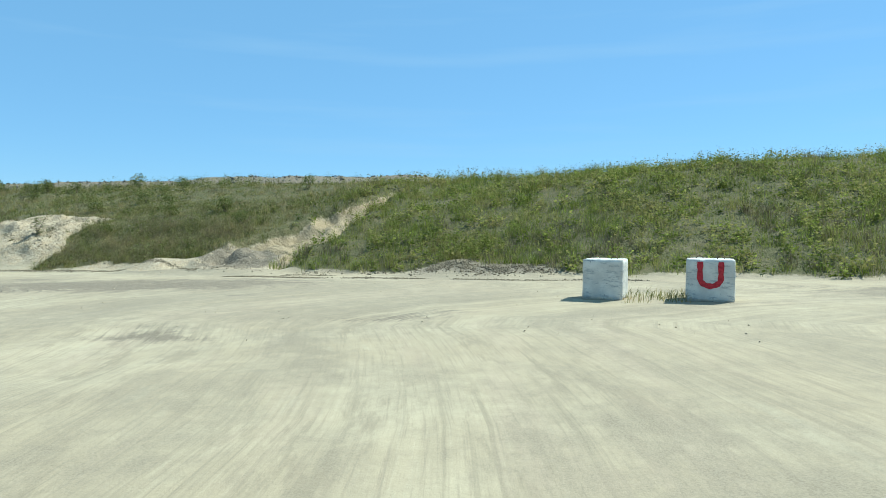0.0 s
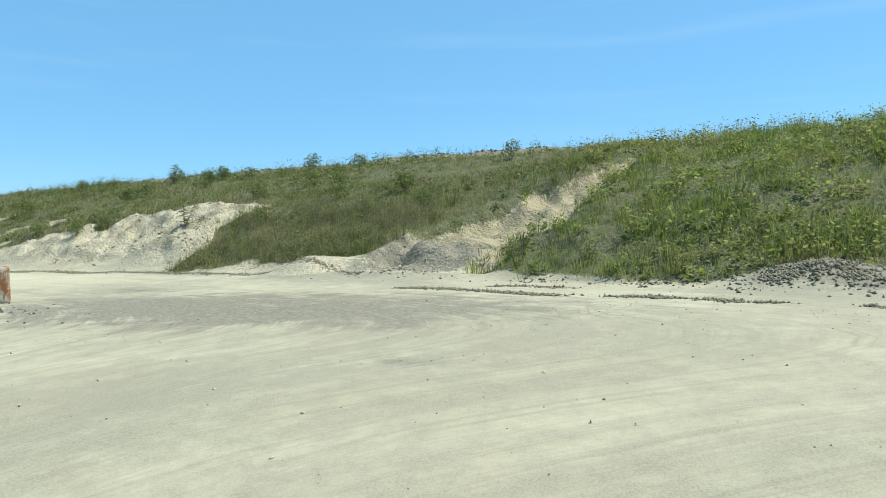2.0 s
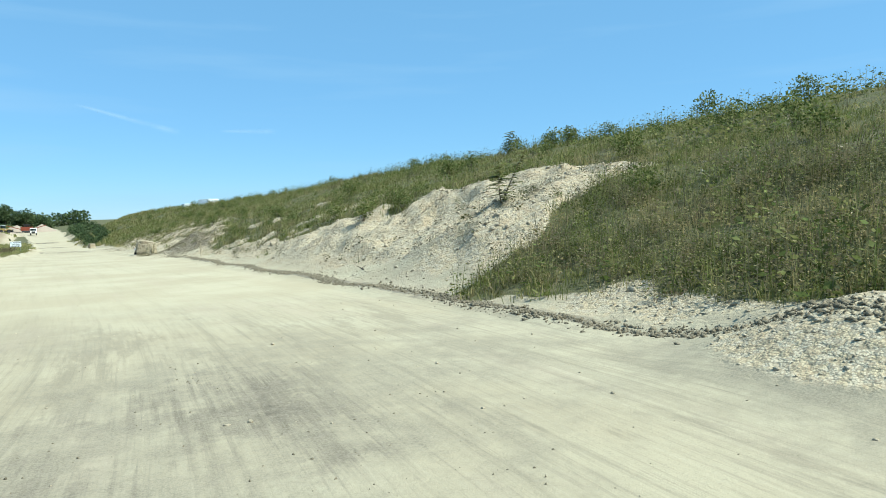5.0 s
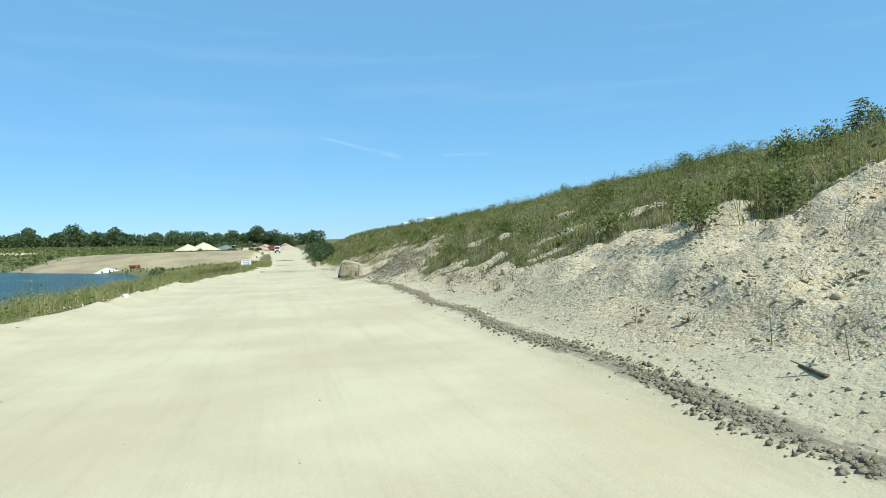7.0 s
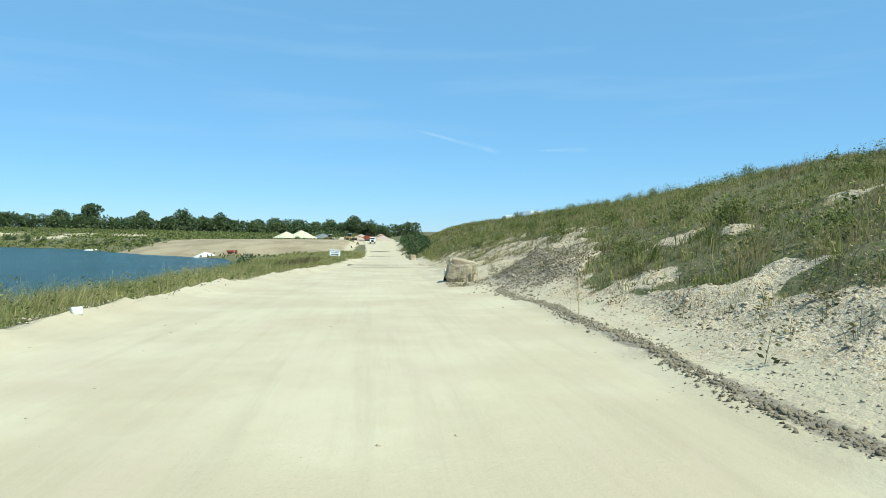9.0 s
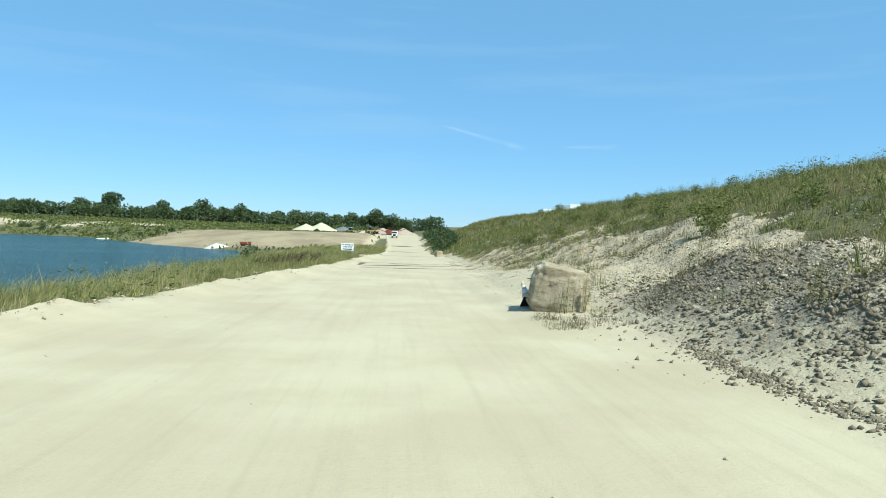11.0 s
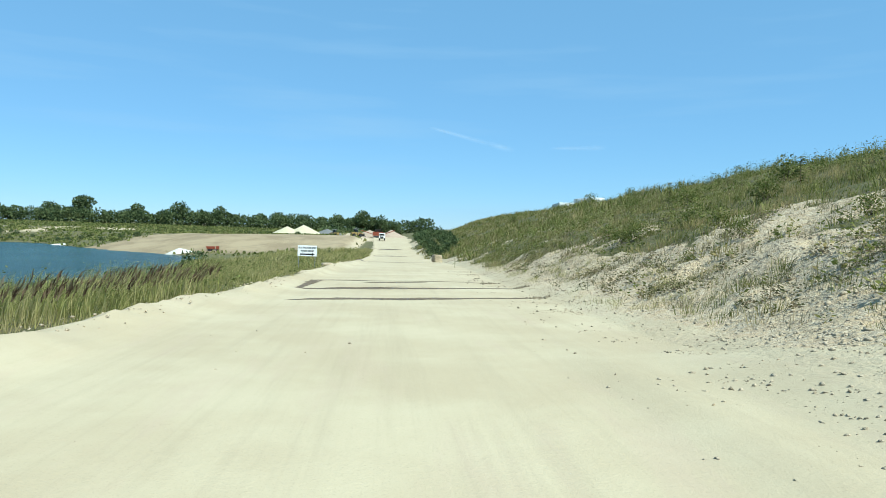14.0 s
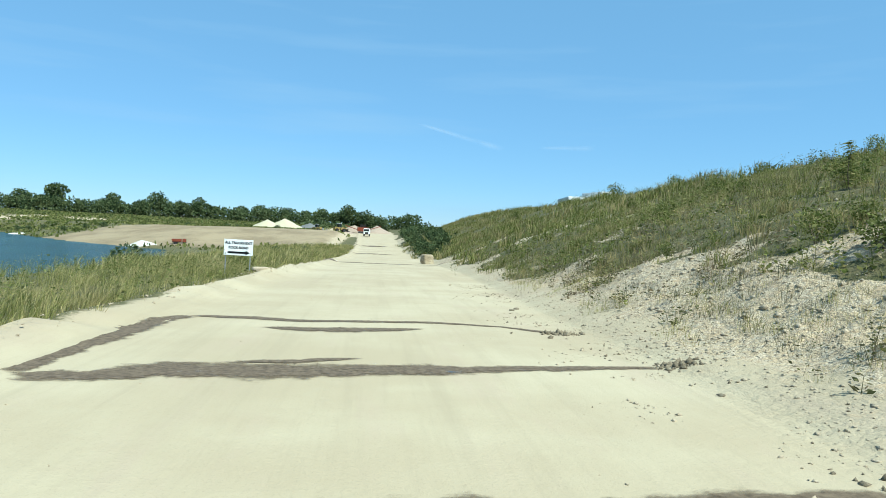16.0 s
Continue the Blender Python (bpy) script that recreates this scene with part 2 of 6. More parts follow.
EARTH_CLOD = stone_material("dry_earth_clods", (0.331, 0.27, 0.173), (0.533, 0.446, 0.302), 5)
RUBBLE = stone_material("grey_rubble", (0.075, 0.077, 0.07), (0.19, 0.185, 0.165), 2)


# ---- the lie of the land ----
def lattice(ix, iy, seed):
    h = (ix.astype(np.int64) * 374761393 + iy.astype(np.int64) * 668265263 + seed * 1442695041) & 0x7FFFFFFF
    h = ((h ^ (h >> 13)) * 1274126177) & 0x7FFFFFFF
    return ((h ^ (h >> 16)) & 0xFFFF) / 65535.0


def value_noise(x, y, scale, seed=0, octaves=3):
    """Smooth noise from 0 to 1, features about scale metres."""
    total, amp, norm = 0.0, 1.0, 0.0
    for o in range(octaves):
        u, v = x / scale, y / scale
        i, j = np.floor(u), np.floor(v)
        a, b = u - i, v - j
        a, b = a * a * (3 - 2 * a), b * b * (3 - 2 * b)
        n = (lattice(i, j, seed + o) * (1 - a) + lattice(i + 1, j, seed + o) * a) * (1 - b)
        n = n + (lattice(i, j + 1, seed + o) * (1 - a) + lattice(i + 1, j + 1, seed + o) * a) * b
        total, norm = total + amp * n, norm + amp
        amp, scale = amp * 0.5, scale * 0.5
    return total / norm


def smooth(v, lo, hi):
    t = np.clip((v - lo) / (hi - lo), 0, 1)
    return t * t * (3 - 2 * t)


def road_z(y):
    return np.interp(y, [-150, -80, -20, 20, 40, 60, 80, 110, 150, 220, 300, 420], [2.2, 1.46, 0, -0.98, -1.55, -2.25, -2.95, -3.7, -4.0, -3.7, -3.0, -2.2])


def toe_x(y):
    return np.interp(y, [-130, -95, -85, -78, -75, -71, -66, -62, -56, -45, -33, -25, -10, 0, 20, 45, 80, 150, 300],
                     [-3, -2.5, -2.2, -1.8, -0.4, 0.4, 0.9, 1.2, 1.6, 2.3, 2.8, 3.4, 3.4, 3.4, 3.8, 5, 5.8, 6.5, 9])


def left_x(y):
    return np.interp(y, [-48, -32, -15, 0, 15, 30, 46, 97, 160, 400], [-7.9, -6.95, -6.65, -5.3, -4.15, -3.85, -3.5, -3.2, -3.5, -8])


RISE_D = np.array([-1, 0, 1.5, 5, 10, 15, 18, 25, 40, 70])
RISE_Y = np.array([-95, -75, -62, -45, -20, 10, 45, 100, 150, 300])
RISE = np.array([
    [0, 0, 0.5, 1.8, 3.5, 5.1, 5.3, 5.4, 5.4, 5.4],
    [0, 0, 0.5, 1.8, 3.4, 4.6, 4.8, 4.9, 4.9, 5.0],
    [0, 0, 0.5, 1.9, 3.4, 4.6, 5.0, 5.3, 5.4, 5.5],
    [0, 0, 0.6, 2.25, 3.5, 4.8, 5.4, 5.7, 5.8, 5.8],
    [0, 0, 0.4, 1.9, 3.5, 5.0, 5.8, 6.0, 6.1, 6.1],
    [0, 0, 0.4, 1.85, 3.5, 4.95, 5.6, 5.9, 6.1, 6.2],
    [0, 0, 0.6, 2.2, 3.9, 5.5, 6.4, 7.0, 7.4, 7.6],
    [0, 0, 0.7, 2.4, 4.7, 7.0, 7.9, 8.5, 9.0, 9.2],
    [0, 0, 0.8, 2.6, 5.0, 7.2, 8.0, 9.4, 10.8, 11.4],
    [0, 0, 0.3, 0.9, 1.6, 2.2, 2.6, 3.0, 4.0, 5.0]])


def rise(d, y):
    rows = np.stack([np.interp(d, RISE_D, r) for r in RISE])
    k = np.clip(np.searchsorted(RISE_Y, y) - 1, 0, len(RISE_Y) - 2)
    w = smooth((y - RISE_Y[k]) / (RISE_Y[k + 1] - RISE_Y[k]), 0, 1)
    idx = np.arange(d.size).reshape(d.shape)
    flat = rows.reshape(len(RISE), -1)
    return flat[k, idx] * (1 - w) + flat[k + 1, idx] * w


SHORE = [(-45, 155), (-51, 158), (-59, 167), (-74, 180), (-95, 205), (-125, 243), (-160, 262), (-330, 300), (-330, -150), (-90, -150), (-66, -80), (-40, -35), (-27, -5),
         (-25, 60), (-28, 100), (-36, 130)]
LAKE_Z = -6.0


def shore_distance(x, y):
    """Metres from the shore, below zero on the lake."""
    best, inside = np.full(x.shape, 1e9), np.zeros(x.shape, bool)
    for (ax, ay), (bx, by) in zip(SHORE, SHORE[1:] + SHORE[:1]):
        dx, dy = bx - ax, by - ay
        t = np.clip(((x - ax) * dx + (y - ay) * dy) / (dx * dx + dy * dy), 0, 1)
        best = np.minimum(best, np.hypot(x - ax - t * dx, y - ay - t * dy))
        cross = (ay > y) != (by > y)
        inside ^= cross & (x < dx * (y - ay) / (dy if dy else 1e-9) + ax)
    return np.where(inside, -best, best)


# heaps of earth: x, y, length along x and y, height
HEAPS = [(2.7, -62.2, 1.5, 1.9, 0.72), (1.5, -58.8, 0.9, 1.2, 0.55), (0.4, -71.9, 0.8, 1.2, 0.34), (-0.3, -73.9, 0.7, 1.7, 0.28), (4.4, -66.0, 0.9, 1.5, 0.0),
         (-7.2, -57.2, 1.0, 2.2, 0.14), (4.3, -49.0, 1.3, 1.3, 0.35), (5.2, -14.6, 1.5, 2.3, 0.55), (4.7, -18.2, 1.2, 1.7, 0.3), (6.9, 4.0, 1.2, 2.5, 0.3)]


def gully(x, y):
    """1 on the washed-out channel that runs down the bank beside the mound."""
    line = np.interp(x, [1.5, 4, 6.5, 10, 13], [-62.6, -63.0, -63.9, -65.2, -65.9])
    wide = np.interp(x, [1.5, 4, 7, 10, 13, 15], [2.4, 2.3, 1.9, 1.3, 0.9, 0.3])
    return (1 - smooth(np.abs(y - line + 1.3 * (value_noise(x, y, 1.4, 44) - 0.5)), wide * 0.5, wide)) * smooth(x, 1.0, 2.5) * (1 - smooth(x, 13.5, 15))


def far_land(x, y):
    base = np.interp(y, [150, 230, 300, 420, 900, 3000], [-4.0, -1.4, -2.6, -0.6, 2.0, 6.0])
    return base + np.clip(-x - 40, 0, 250) * 0.016 * smooth(y, 230, 380)


def height(x, y):
    r = road_z(y)
    d = x - toe_x(y)
    left = np.clip(left_x(y) - x, 0, None)
    veg = cover_veg(x, y)
    z = r + rise(d, y)
    z = z - (np.minimum(left, 3.0) * 0.10 + np.clip(left - 3.0, 0, 30) * (0.05 + 0.08 * (1 - smooth(y, 6, 20)))) * (0.04 + 0.94 * smooth(y, -56, -42))
    z = z + 0.34 * (0.2 + value_noise(x, y, 1.0, 14)) * np.exp(-((left_x(y) - x + 0.15) / 0.5) ** 2) * smooth(y, -50, -40)
    z = z + 0.10 * np.exp(-((d + 0.1) / 0.3) ** 2) * smooth(y, -60, -54) * (1 - smooth(y, -24, -18)) * (0.4 + value_noise(x, y, 0.7, 9))
    for hx, hy, lx, ly, hh in HEAPS:
        z = z + hh * np.exp(-((x - hx) / lx) ** 2 - ((y - hy) / ly) ** 2) * (0.75 + 0.5 * value_noise(x, y, 0.8, 31))
    # the sandy shoulder past the boulder, and the hollow behind it
    z = z + 0.10 * smooth(x, 1.4, 2.1) * smooth(y, -16, -13) * (1 - smooth(y, 0, 5)) + 0.27 * smooth(x, 2.3, 3.5) * (1 - smooth(x, 4.5, 6.0)) * smooth(y, -11, -7.5) * (1 - smooth(y, -1, 4))
    z = z - 0.45 * np.exp(-((x - 7.6) / 1.6) ** 2 - ((y + 3.6) / 3.0) ** 2)
    z = z - 0.7 * gully(x, y) * (0.5 + value_noise(x, y, 1.1, 47))
    rough = smooth(d, 0.0, 2.0) + 0.5 * smooth(left, 0.8, 3)
    z = z + rough * (0.5 * (value_noise(x, y, 5.0, 3) - 0.5) + 0.22 * (value_noise(x, y, 1.3, 5) - 0.5) + (0.14 - 0.06 * veg) * (value_noise(x, y, 0.8, 7, 3) - 0.5))
    # crags and washed-out lips on the bare lower bank
    crag = (1 - veg) * smooth(d, 0.8, 2.0) * (1 - smooth(d, 12, 16)) * np.interp(y, [-45, -22, 50, 70], [0.9, 0.5, 0.5, 0.0])
    z = z + crag * (0.50 * (0.5 - np.abs(value_noise(x, y, 1.5, 17, 3) - 0.5) * 2.4) + 0.22 * (value_noise(x, y, 0.55, 19, 1) - 0.5) + 0.13 * (value_noise(x, y, 0.32, 18, 2) - 0.5))
    z = z + 0.03 * (value_noise(x, y, 4.0, 12, 2) - 0.5)
    # a hollow behind the crest where trailers are parked
    z = z - 3.5 * np.exp(-((x - 28.8) / 5.5) ** 2 - ((y - 98.5) / 9) ** 2)
    # the grey rubble rim on top of the bank
    z = z + 0.8 * smooth(d, 21, 26) * smooth(y, -68, -62) * (1 - smooth(y, 5, 20)) * (0.75 + 0.5 * value_noise(x, y, 6, 15))
    far = smooth(y, 150, 200) * smooth(-x, 6, 14)
    z = z * (1 - far) + far_land(x, y) * far + far * 0.8 * (value_noise(x, y, 30, 21) - 0.5)
    s = shore_distance(x, y)
    k = np.interp(y, [130, 175], [0.45, 0.11])
    bank = np.where(s > 0, LAKE_Z + k * s + 0.3 * value_noise(x, y, 6, 23) * np.minimum(s, 4) / 4, LAKE_Z + 0.3 * np.maximum(s, -12))
    return np.where(x < -3.2, np.minimum(z, bank), z)


def cover_veg(x, y):
    """How densely plants cover the ground, 0 to 1."""
    d = x - toe_x(y)
    n1, n2 = value_noise(x, y, 4.5, 61), value_noise(x, y, 1.4, 63)
    start = np.interp(y, [-80, -68, -60, -51.9, -50.6, -48.4, -45.5, -43, -40, -35, -22, -13, -9, 5, 12, 20, 25, 45, 70, 120], [0.2, 0.1, 0.9, 0.9, 5.4, 6.0, 5.6, 3.7, 2.9, 2.8, 1.9, 3.2, 6.6, 5.6, 4.4, 3.6, 1.6, 1.2, 1.0, 0.8])
    hill = smooth(d + (n1 - 0.5) * 4.5 * smooth(y, -60, -50) + (n2 - 0.5) * 3.4 * (0.2 + 0.8 * smooth(y, -62, -54)), start - 0.3, start + 0.5)
    holes = smooth(n1 * 0.6 + n2 * 0.4, 0.60, 0.68) * smooth(y, -40, -34) * (1 - smooth(d, 7, 11)) * (1 - smooth(y, 60, 90))
    strip = smooth(d + (n2 - 0.5) * 2.5, 5.2, 5.7) * (1 - smooth(d + (n2 - 0.5) * 2.5, 6.0, 6.6)) * smooth(n1, 0.35, 0.5) * smooth(y, -58, -54) * (1 - smooth(y, -47, -43))
    for hx, hy, lx, ly, hh in HEAPS[:4] + HEAPS[7:9]:
        hill = hill * (1 - smooth(np.exp(-((x - hx) / lx) ** 2 - ((y - hy) / ly) ** 2), 0.25, 0.6))
    hill = hill * (1 - 0.25 * strip) * (1 - 0.9 * holes) * (1 - gully(x, y))
    hill = hill * (1 - smooth(d, 19.5, 22) * (1 - smooth(y, 5, 20)))
    left = left_x(y) - x
    verge = smooth(left + (n2 - 0.5) * 1.4, 0.0, 0.7) * smooth(y, -46, -38)
    far = smooth(y, 150, 170) * smooth(-x, 6, 10)
    bare = far * smooth(x + (n1 - 0.5) * 12, -95, -82) * smooth(y, 150, 158) * (1 - smooth(y + (n1 - 0.5) * 14, 238, 250))
    pale = far * smooth(value_noise(x, y * 1.6, 26, 71), 0.52, 0.62) * (1 - smooth(y, 300, 340)) * smooth(-x, 90, 110)
    pale = np.maximum(pale, 1.2 * far * np.exp(-((y - 322) / 30) ** 2) * smooth(-x, 105, 125) * smooth(value_noise(x, y, 9, 72), 0.36, 0.46))
    works = smooth(y, 235, 260) * smooth(x, -30, -20) * (1 - smooth(x, 6, 12)) * (1 - smooth(y, 370, 390))
    hill = np.maximum(hill, smooth(y, 385, 400))
    return np.clip(np.maximum(hill, verge) * (1 - bare) * (1 - 0.7 * pale) * (1 - works), 0, 1)


def cover_grey(x, y):
    """Dark, damp or clayey ground."""
    d = x - toe_x(y)
    g = np.zeros(x.shape)
    for gx, gy, lx, ly, turn, amount in ((-4.9, -62.3, 3.2, 7.5, 0.2, 1.0), (-2.6, -56.2, 1.4, 2.6, 0.2, 0.6), (-11.4, -73.6, 0.8, 1.9, 0.25, 0.85), (-13.9, -70.0, 0.8, 1.8, -0.25, 0.85), (-8.0, -68.2, 0.3, 1.3, 0.2, 0.6), (-8.5, -76.0, 0.5, 0.9, 0.3, 0.45), (-4.5, -65.0, 1.0, 6.0, 0.3, 0.8),
                                   (-5.0, -56.6, 0.9, 1.8, 0.5, 0.65), (-6.0, -84.0, 3.0, 4.5, 0.2, 0.6), (0.2, 10.1, 2.3, 0.8, 0.1, 0.33), (-1.6, -50.6, 0.7, 2.0, 1.2, 0.35), (-7.5, -59.5, 1.0, 2.4, 0.4, 0.5)):
        c, s = math.cos(turn), math.sin(turn)
        u, v = (x - gx) * c + (y - gy) * s, -(x - gx) * s + (y - gy) * c
        g = np.maximum(g, amount * np.exp(-(u / lx) ** 2 - (v / ly) ** 2))
    g = np.maximum(g, 0.85 * np.exp(-((d + 0.05) / 0.24) ** 2) * smooth(y, -60, -54) * (1 - smooth(y, -24, -18)))
    for hx, hy, lx, ly, hh in HEAPS[:1] + HEAPS[2:4] + HEAPS[7:9]:
        g = np.maximum(g, (1.15 if hy < -50 or hy > -16 else 0.7) * np.exp(-((x - hx) / lx / 1.2) ** 2 - ((y - hy) / ly / 1.2) ** 2))
    return np.maximum(g, smooth(d, 20, 22.5) * smooth(y, -68, -64) * (1 - smooth(y, 5, 20)))


def cover_stony(x, y):
    d = x - toe_x(y)
    left = left_x(y) - x
    far = smooth(y, 150, 158) * smooth(-x, 8, 14)
    for hx, hy, lx, ly, hh in HEAPS[:2]:
        far = np.maximum(far, smooth(np.exp(-((x - hx) / lx) ** 2 - ((y - hy) / ly) ** 2), 0.15, 0.4))
    far = np.maximum(far, 0.37 * smooth(d, -0.7, 0.2) * smooth(y, -62, -56) * (1 - smooth(y, 60, 80)))
    return np.clip(np.maximum(np.maximum(smooth(d + 1.6 * (value_noise(x, y, 1.5, 66) - 0.5), 0.1, np.interp(y, [-60, -50, 0, 20, 40], [0.9, 1.2, 1.5, 1.4, 1.0])), 0.6 * smooth(left, -0.5, 0.2) * smooth(y, -46, -40)), far), 0, 1)


def cover_earth(x, y):
    """The bare brown bank beyond the lake."""
    return np.maximum(smooth(y, 150, 158) * smooth(-x, 6, 16) * (1 - smooth(y, 255, 275)), 0.95 * gully(x, y) * (1 - smooth(np.exp(-((x - 2.7) / 1.5) ** 2 - ((y + 62.2) / 1.9) ** 2), 0.3, 0.6)))


def at_height(x, y):
    return float(height(np.array([float(x)]), np.array([float(y)]))[0])


def spread(lo, hi, fine_lo, fine_hi, step, grow):
    """Grid lines: even steps between fine_lo and fine_hi, then growing."""
    mid = list(np.arange(fine_lo, fine_hi, step))
    up, s = [], step
    v = fine_hi
    while v < hi:
        up.append(v)
        s *= grow
        v += s
    down, s = [], step
    v = fine_lo - step
    while v > lo:
        down.append(v)
        s *= grow
        v -= s
    return np.array([lo] + down[::-1] + mid + up + [hi])


def mesh_np(name, verts, faces4=None, faces3=None, mat=None, smooth_shade=False):
    """A mesh object from arrays of corners, four-sided and three-sided faces."""
    me = bpy.data.meshes.new(name)
    faces4 = np.zeros((0, 4), int) if faces4 is None else faces4
    faces3 = np.zeros((0, 3), int) if faces3 is None else faces3
    loops = np.concatenate([faces4.ravel(), faces3.ravel()]).astype(np.int32)
    starts = np.concatenate([np.arange(len(faces4)) * 4, len(faces4) * 4 + np.arange(len(faces3)) * 3]).astype(np.int32)
    me.vertices.add(len(verts))
    me.vertices.foreach_set("co", np.asarray(verts, np.float32).ravel())
    me.loops.add(len(loops))
    me.loops.foreach_set("vertex_index", loops)
    me.polygons.add(len(starts))
    me.polygons.foreach_set("loop_start", starts)
    me.update(calc_edges=True)
    if smooth_shade:
        me.polygons.foreach_set("use_smooth", np.ones(len(starts), bool))
    if mat:
        me.materials.append(mat)
    me.validate()
    return new(name, me)


def lane_of(x, y):
    """Across and along the ways that lorries take: straight on the road and along the bank, in a wide bend on the open side of the yard."""
    south = np.minimum(y + 46, 0)
    w = smooth(-x, 3.0, 13.0) * smooth(-y, 46, 54)
    bend, run = np.hypot(x + 26, south) - 26, -46 - 26 * np.arctan2(-south, x + 26)
    return (x + 0.006 * south ** 2) * (1 - w) + bend * w, y * (1 - w) + run * w


def build_ground():
    xs = spread(-2600, 2600, 1.6, 10.5, 0.12, 1.075)
    ys = spread(-900, 4200, -66.0, 26.0, 0.15, 1.055)
    gx, gy = np.meshgrid(xs, ys)
    z = height(gx.ravel(), gy.ravel())
    verts = np.stack([gx.ravel(), gy.ravel(), z], 1)
    nx, ny = len(xs), len(ys)
    i = np.arange(nx * ny).reshape(ny, nx)
    quads = np.stack([i[:-1, :-1], i[:-1, 1:], i[1:, 1:], i[1:, :-1]], -1).reshape(-1, 4)
    mid = verts[quads].mean(1)
    on_road = (mid[:, 0] > left_x(mid[:, 1])) & (mid[:, 0] < toe_x(mid[:, 1]) - 0.6) & (mid[:, 1] > -50) & (mid[:, 1] < 330)
    for name, pick, label in (("road", on_road, "pale dusty limestone haul road with tyre marks"), ("ground", ~on_road, "quarry yard and stony bank with soil and scree")):
        used, faces = np.unique(quads[pick], return_inverse=True)
        v = verts[used]
        ob = mesh_np(name, v, faces.reshape(-1, 4), None, GROUND, True)
        cover = np.stack([cover_veg(v[:, 0], v[:, 1]), cover_grey(v[:, 0], v[:, 1]), cover_stony(v[:, 0], v[:, 1]), cover_earth(v[:, 0], v[:, 1])], 1)
        ob.data.attributes.new("cover", "FLOAT_COLOR", "POINT").data.foreach_set("color", cover.astype(np.float32).ravel())
        across, along = lane_of(v[:, 0], v[:, 1])
        lane = np.stack([across, along, smooth(-v[:, 1], 46, 55)], 1)
        ob.data.attributes.new("lane", "FLOAT_VECTOR", "POINT").data.foreach_set("vector", lane.astype(np.float32).ravel())
        tagged(ob, label, name, kind="structure")


build_ground()


def build_lake():
    n = Nodes("lake_water", 0.22)
    n.bsdf.inputs["IOR"].default_value = 1.33
    n.bsdf.inputs["Specular IOR Level"].default_value = 0.22
    n.colour(n.mix(n.step(n.noise(0.02, 3, stretch=(1, 3.5, 1, 0.3)), 0.4, 0.65), (0.018, 0.046, 0.044), (0.030, 0.066, 0.060)))
    n.bump(n.noise(2.2, 4, 0.6, stretch=(1, 1.8, 1)), 1.0, 0.5)
    xs, ys = np.linspace(-335, -20, 40), np.linspace(-155, 305, 50)
    gx, gy = np.meshgrid(xs, ys)
    i = np.arange(gx.size).reshape(gx.shape)
    quads = np.stack([i[:-1, :-1], i[:-1, 1:], i[1:, 1:], i[1:, :-1]], -1).reshape(-1, 4)
    ob = mesh_np("water", np.stack([gx.ravel(), gy.ravel(), np.full(gx.size, LAKE_Z)], 1), quads, None, n.mat, True)
    tagged(ob, "blue-green lake water in the flooded pit", "lake", kind="structure")


build_lake()


# ---- helpers for things ----
def part(name, bm, material, parent=None, label="", smooth_shade=False):
    """Links a bmesh as one mesh object under a thing or a part."""
    me = bpy.data.meshes.new(name)
    bm.to_mesh(me)
    bm.free()
    if material:
        me.materials.append(material)
    if smooth_shade:
        me.polygons.foreach_set("use_smooth", [True] * len(me.polygons))
    ob = new(name, me)
    ob.parent = parent
    if label:
        ob["label"] = label
    return ob


def base(name, m, label, category, group=""):
    ob = new(name)
    ob.empty_display_size = 0.2
    ob.matrix_world = m
    return tagged(ob, label, category, group)


def box(w, d, h, at=(0, 0, 0), bevel=0.01, segments=2, m=None):
    """A bevelled box that stands on at."""
    bm = bmesh.new()
    bmesh.ops.create_cube(bm, size=1.0)
    bmesh.ops.scale(bm, vec=(w, d, h), verts=bm.verts)
    bmesh.ops.translate(bm, vec=(at[0], at[1], at[2] + h / 2), verts=bm.verts)
    if bevel:
        bmesh.ops.bevel(bm, geom=list(bm.edges), offset=bevel, segments=segments, profile=0.6, affect="EDGES")
    if m:
        bmesh.ops.transform(bm, matrix=m, verts=bm.verts)
    return bm


def tube(r1, r2, length, m=None, sides=12, caps=True):
    bm = bmesh.new()
    bmesh.ops.create_cone(bm, cap_ends=caps, segments=sides, radius1=r1, radius2=r2, depth=length)
    bmesh.ops.translate(bm, vec=(0, 0, length / 2), verts=bm.verts)
    if m:
        bmesh.ops.transform(bm, matrix=m, verts=bm.verts)
    return bm


def rough_up(bm, amount, scale, seed=0.0):
    bm.normal_update()
    for v in bm.verts:
        n = noise.fractal(v.co / scale + Vector((seed, seed * 2, 0)), 1.0, 2.0, 4)
        v.co += v.normal * n * amount


def join(bms):
    """One bmesh out of several."""
    out = bmesh.new()
    for b in bms:
        me = bpy.data.meshes.new("t")
        b.to_mesh(me)
        b.free()
        out.from_mesh(me)
        bpy.data.meshes.remove(me)
    return out


# ---- grass, weeds and stones, as numbers ----
rng = np.random.default_rng(7)


def scatter(count, x0, x1, y0, y1, density):
    x, y = rng.uniform(x0, x1, count), rng.uniform(y0, y1, count)
    keep = rng.uniform(0, 1, count) < density(x, y)
    return x[keep], y[keep]


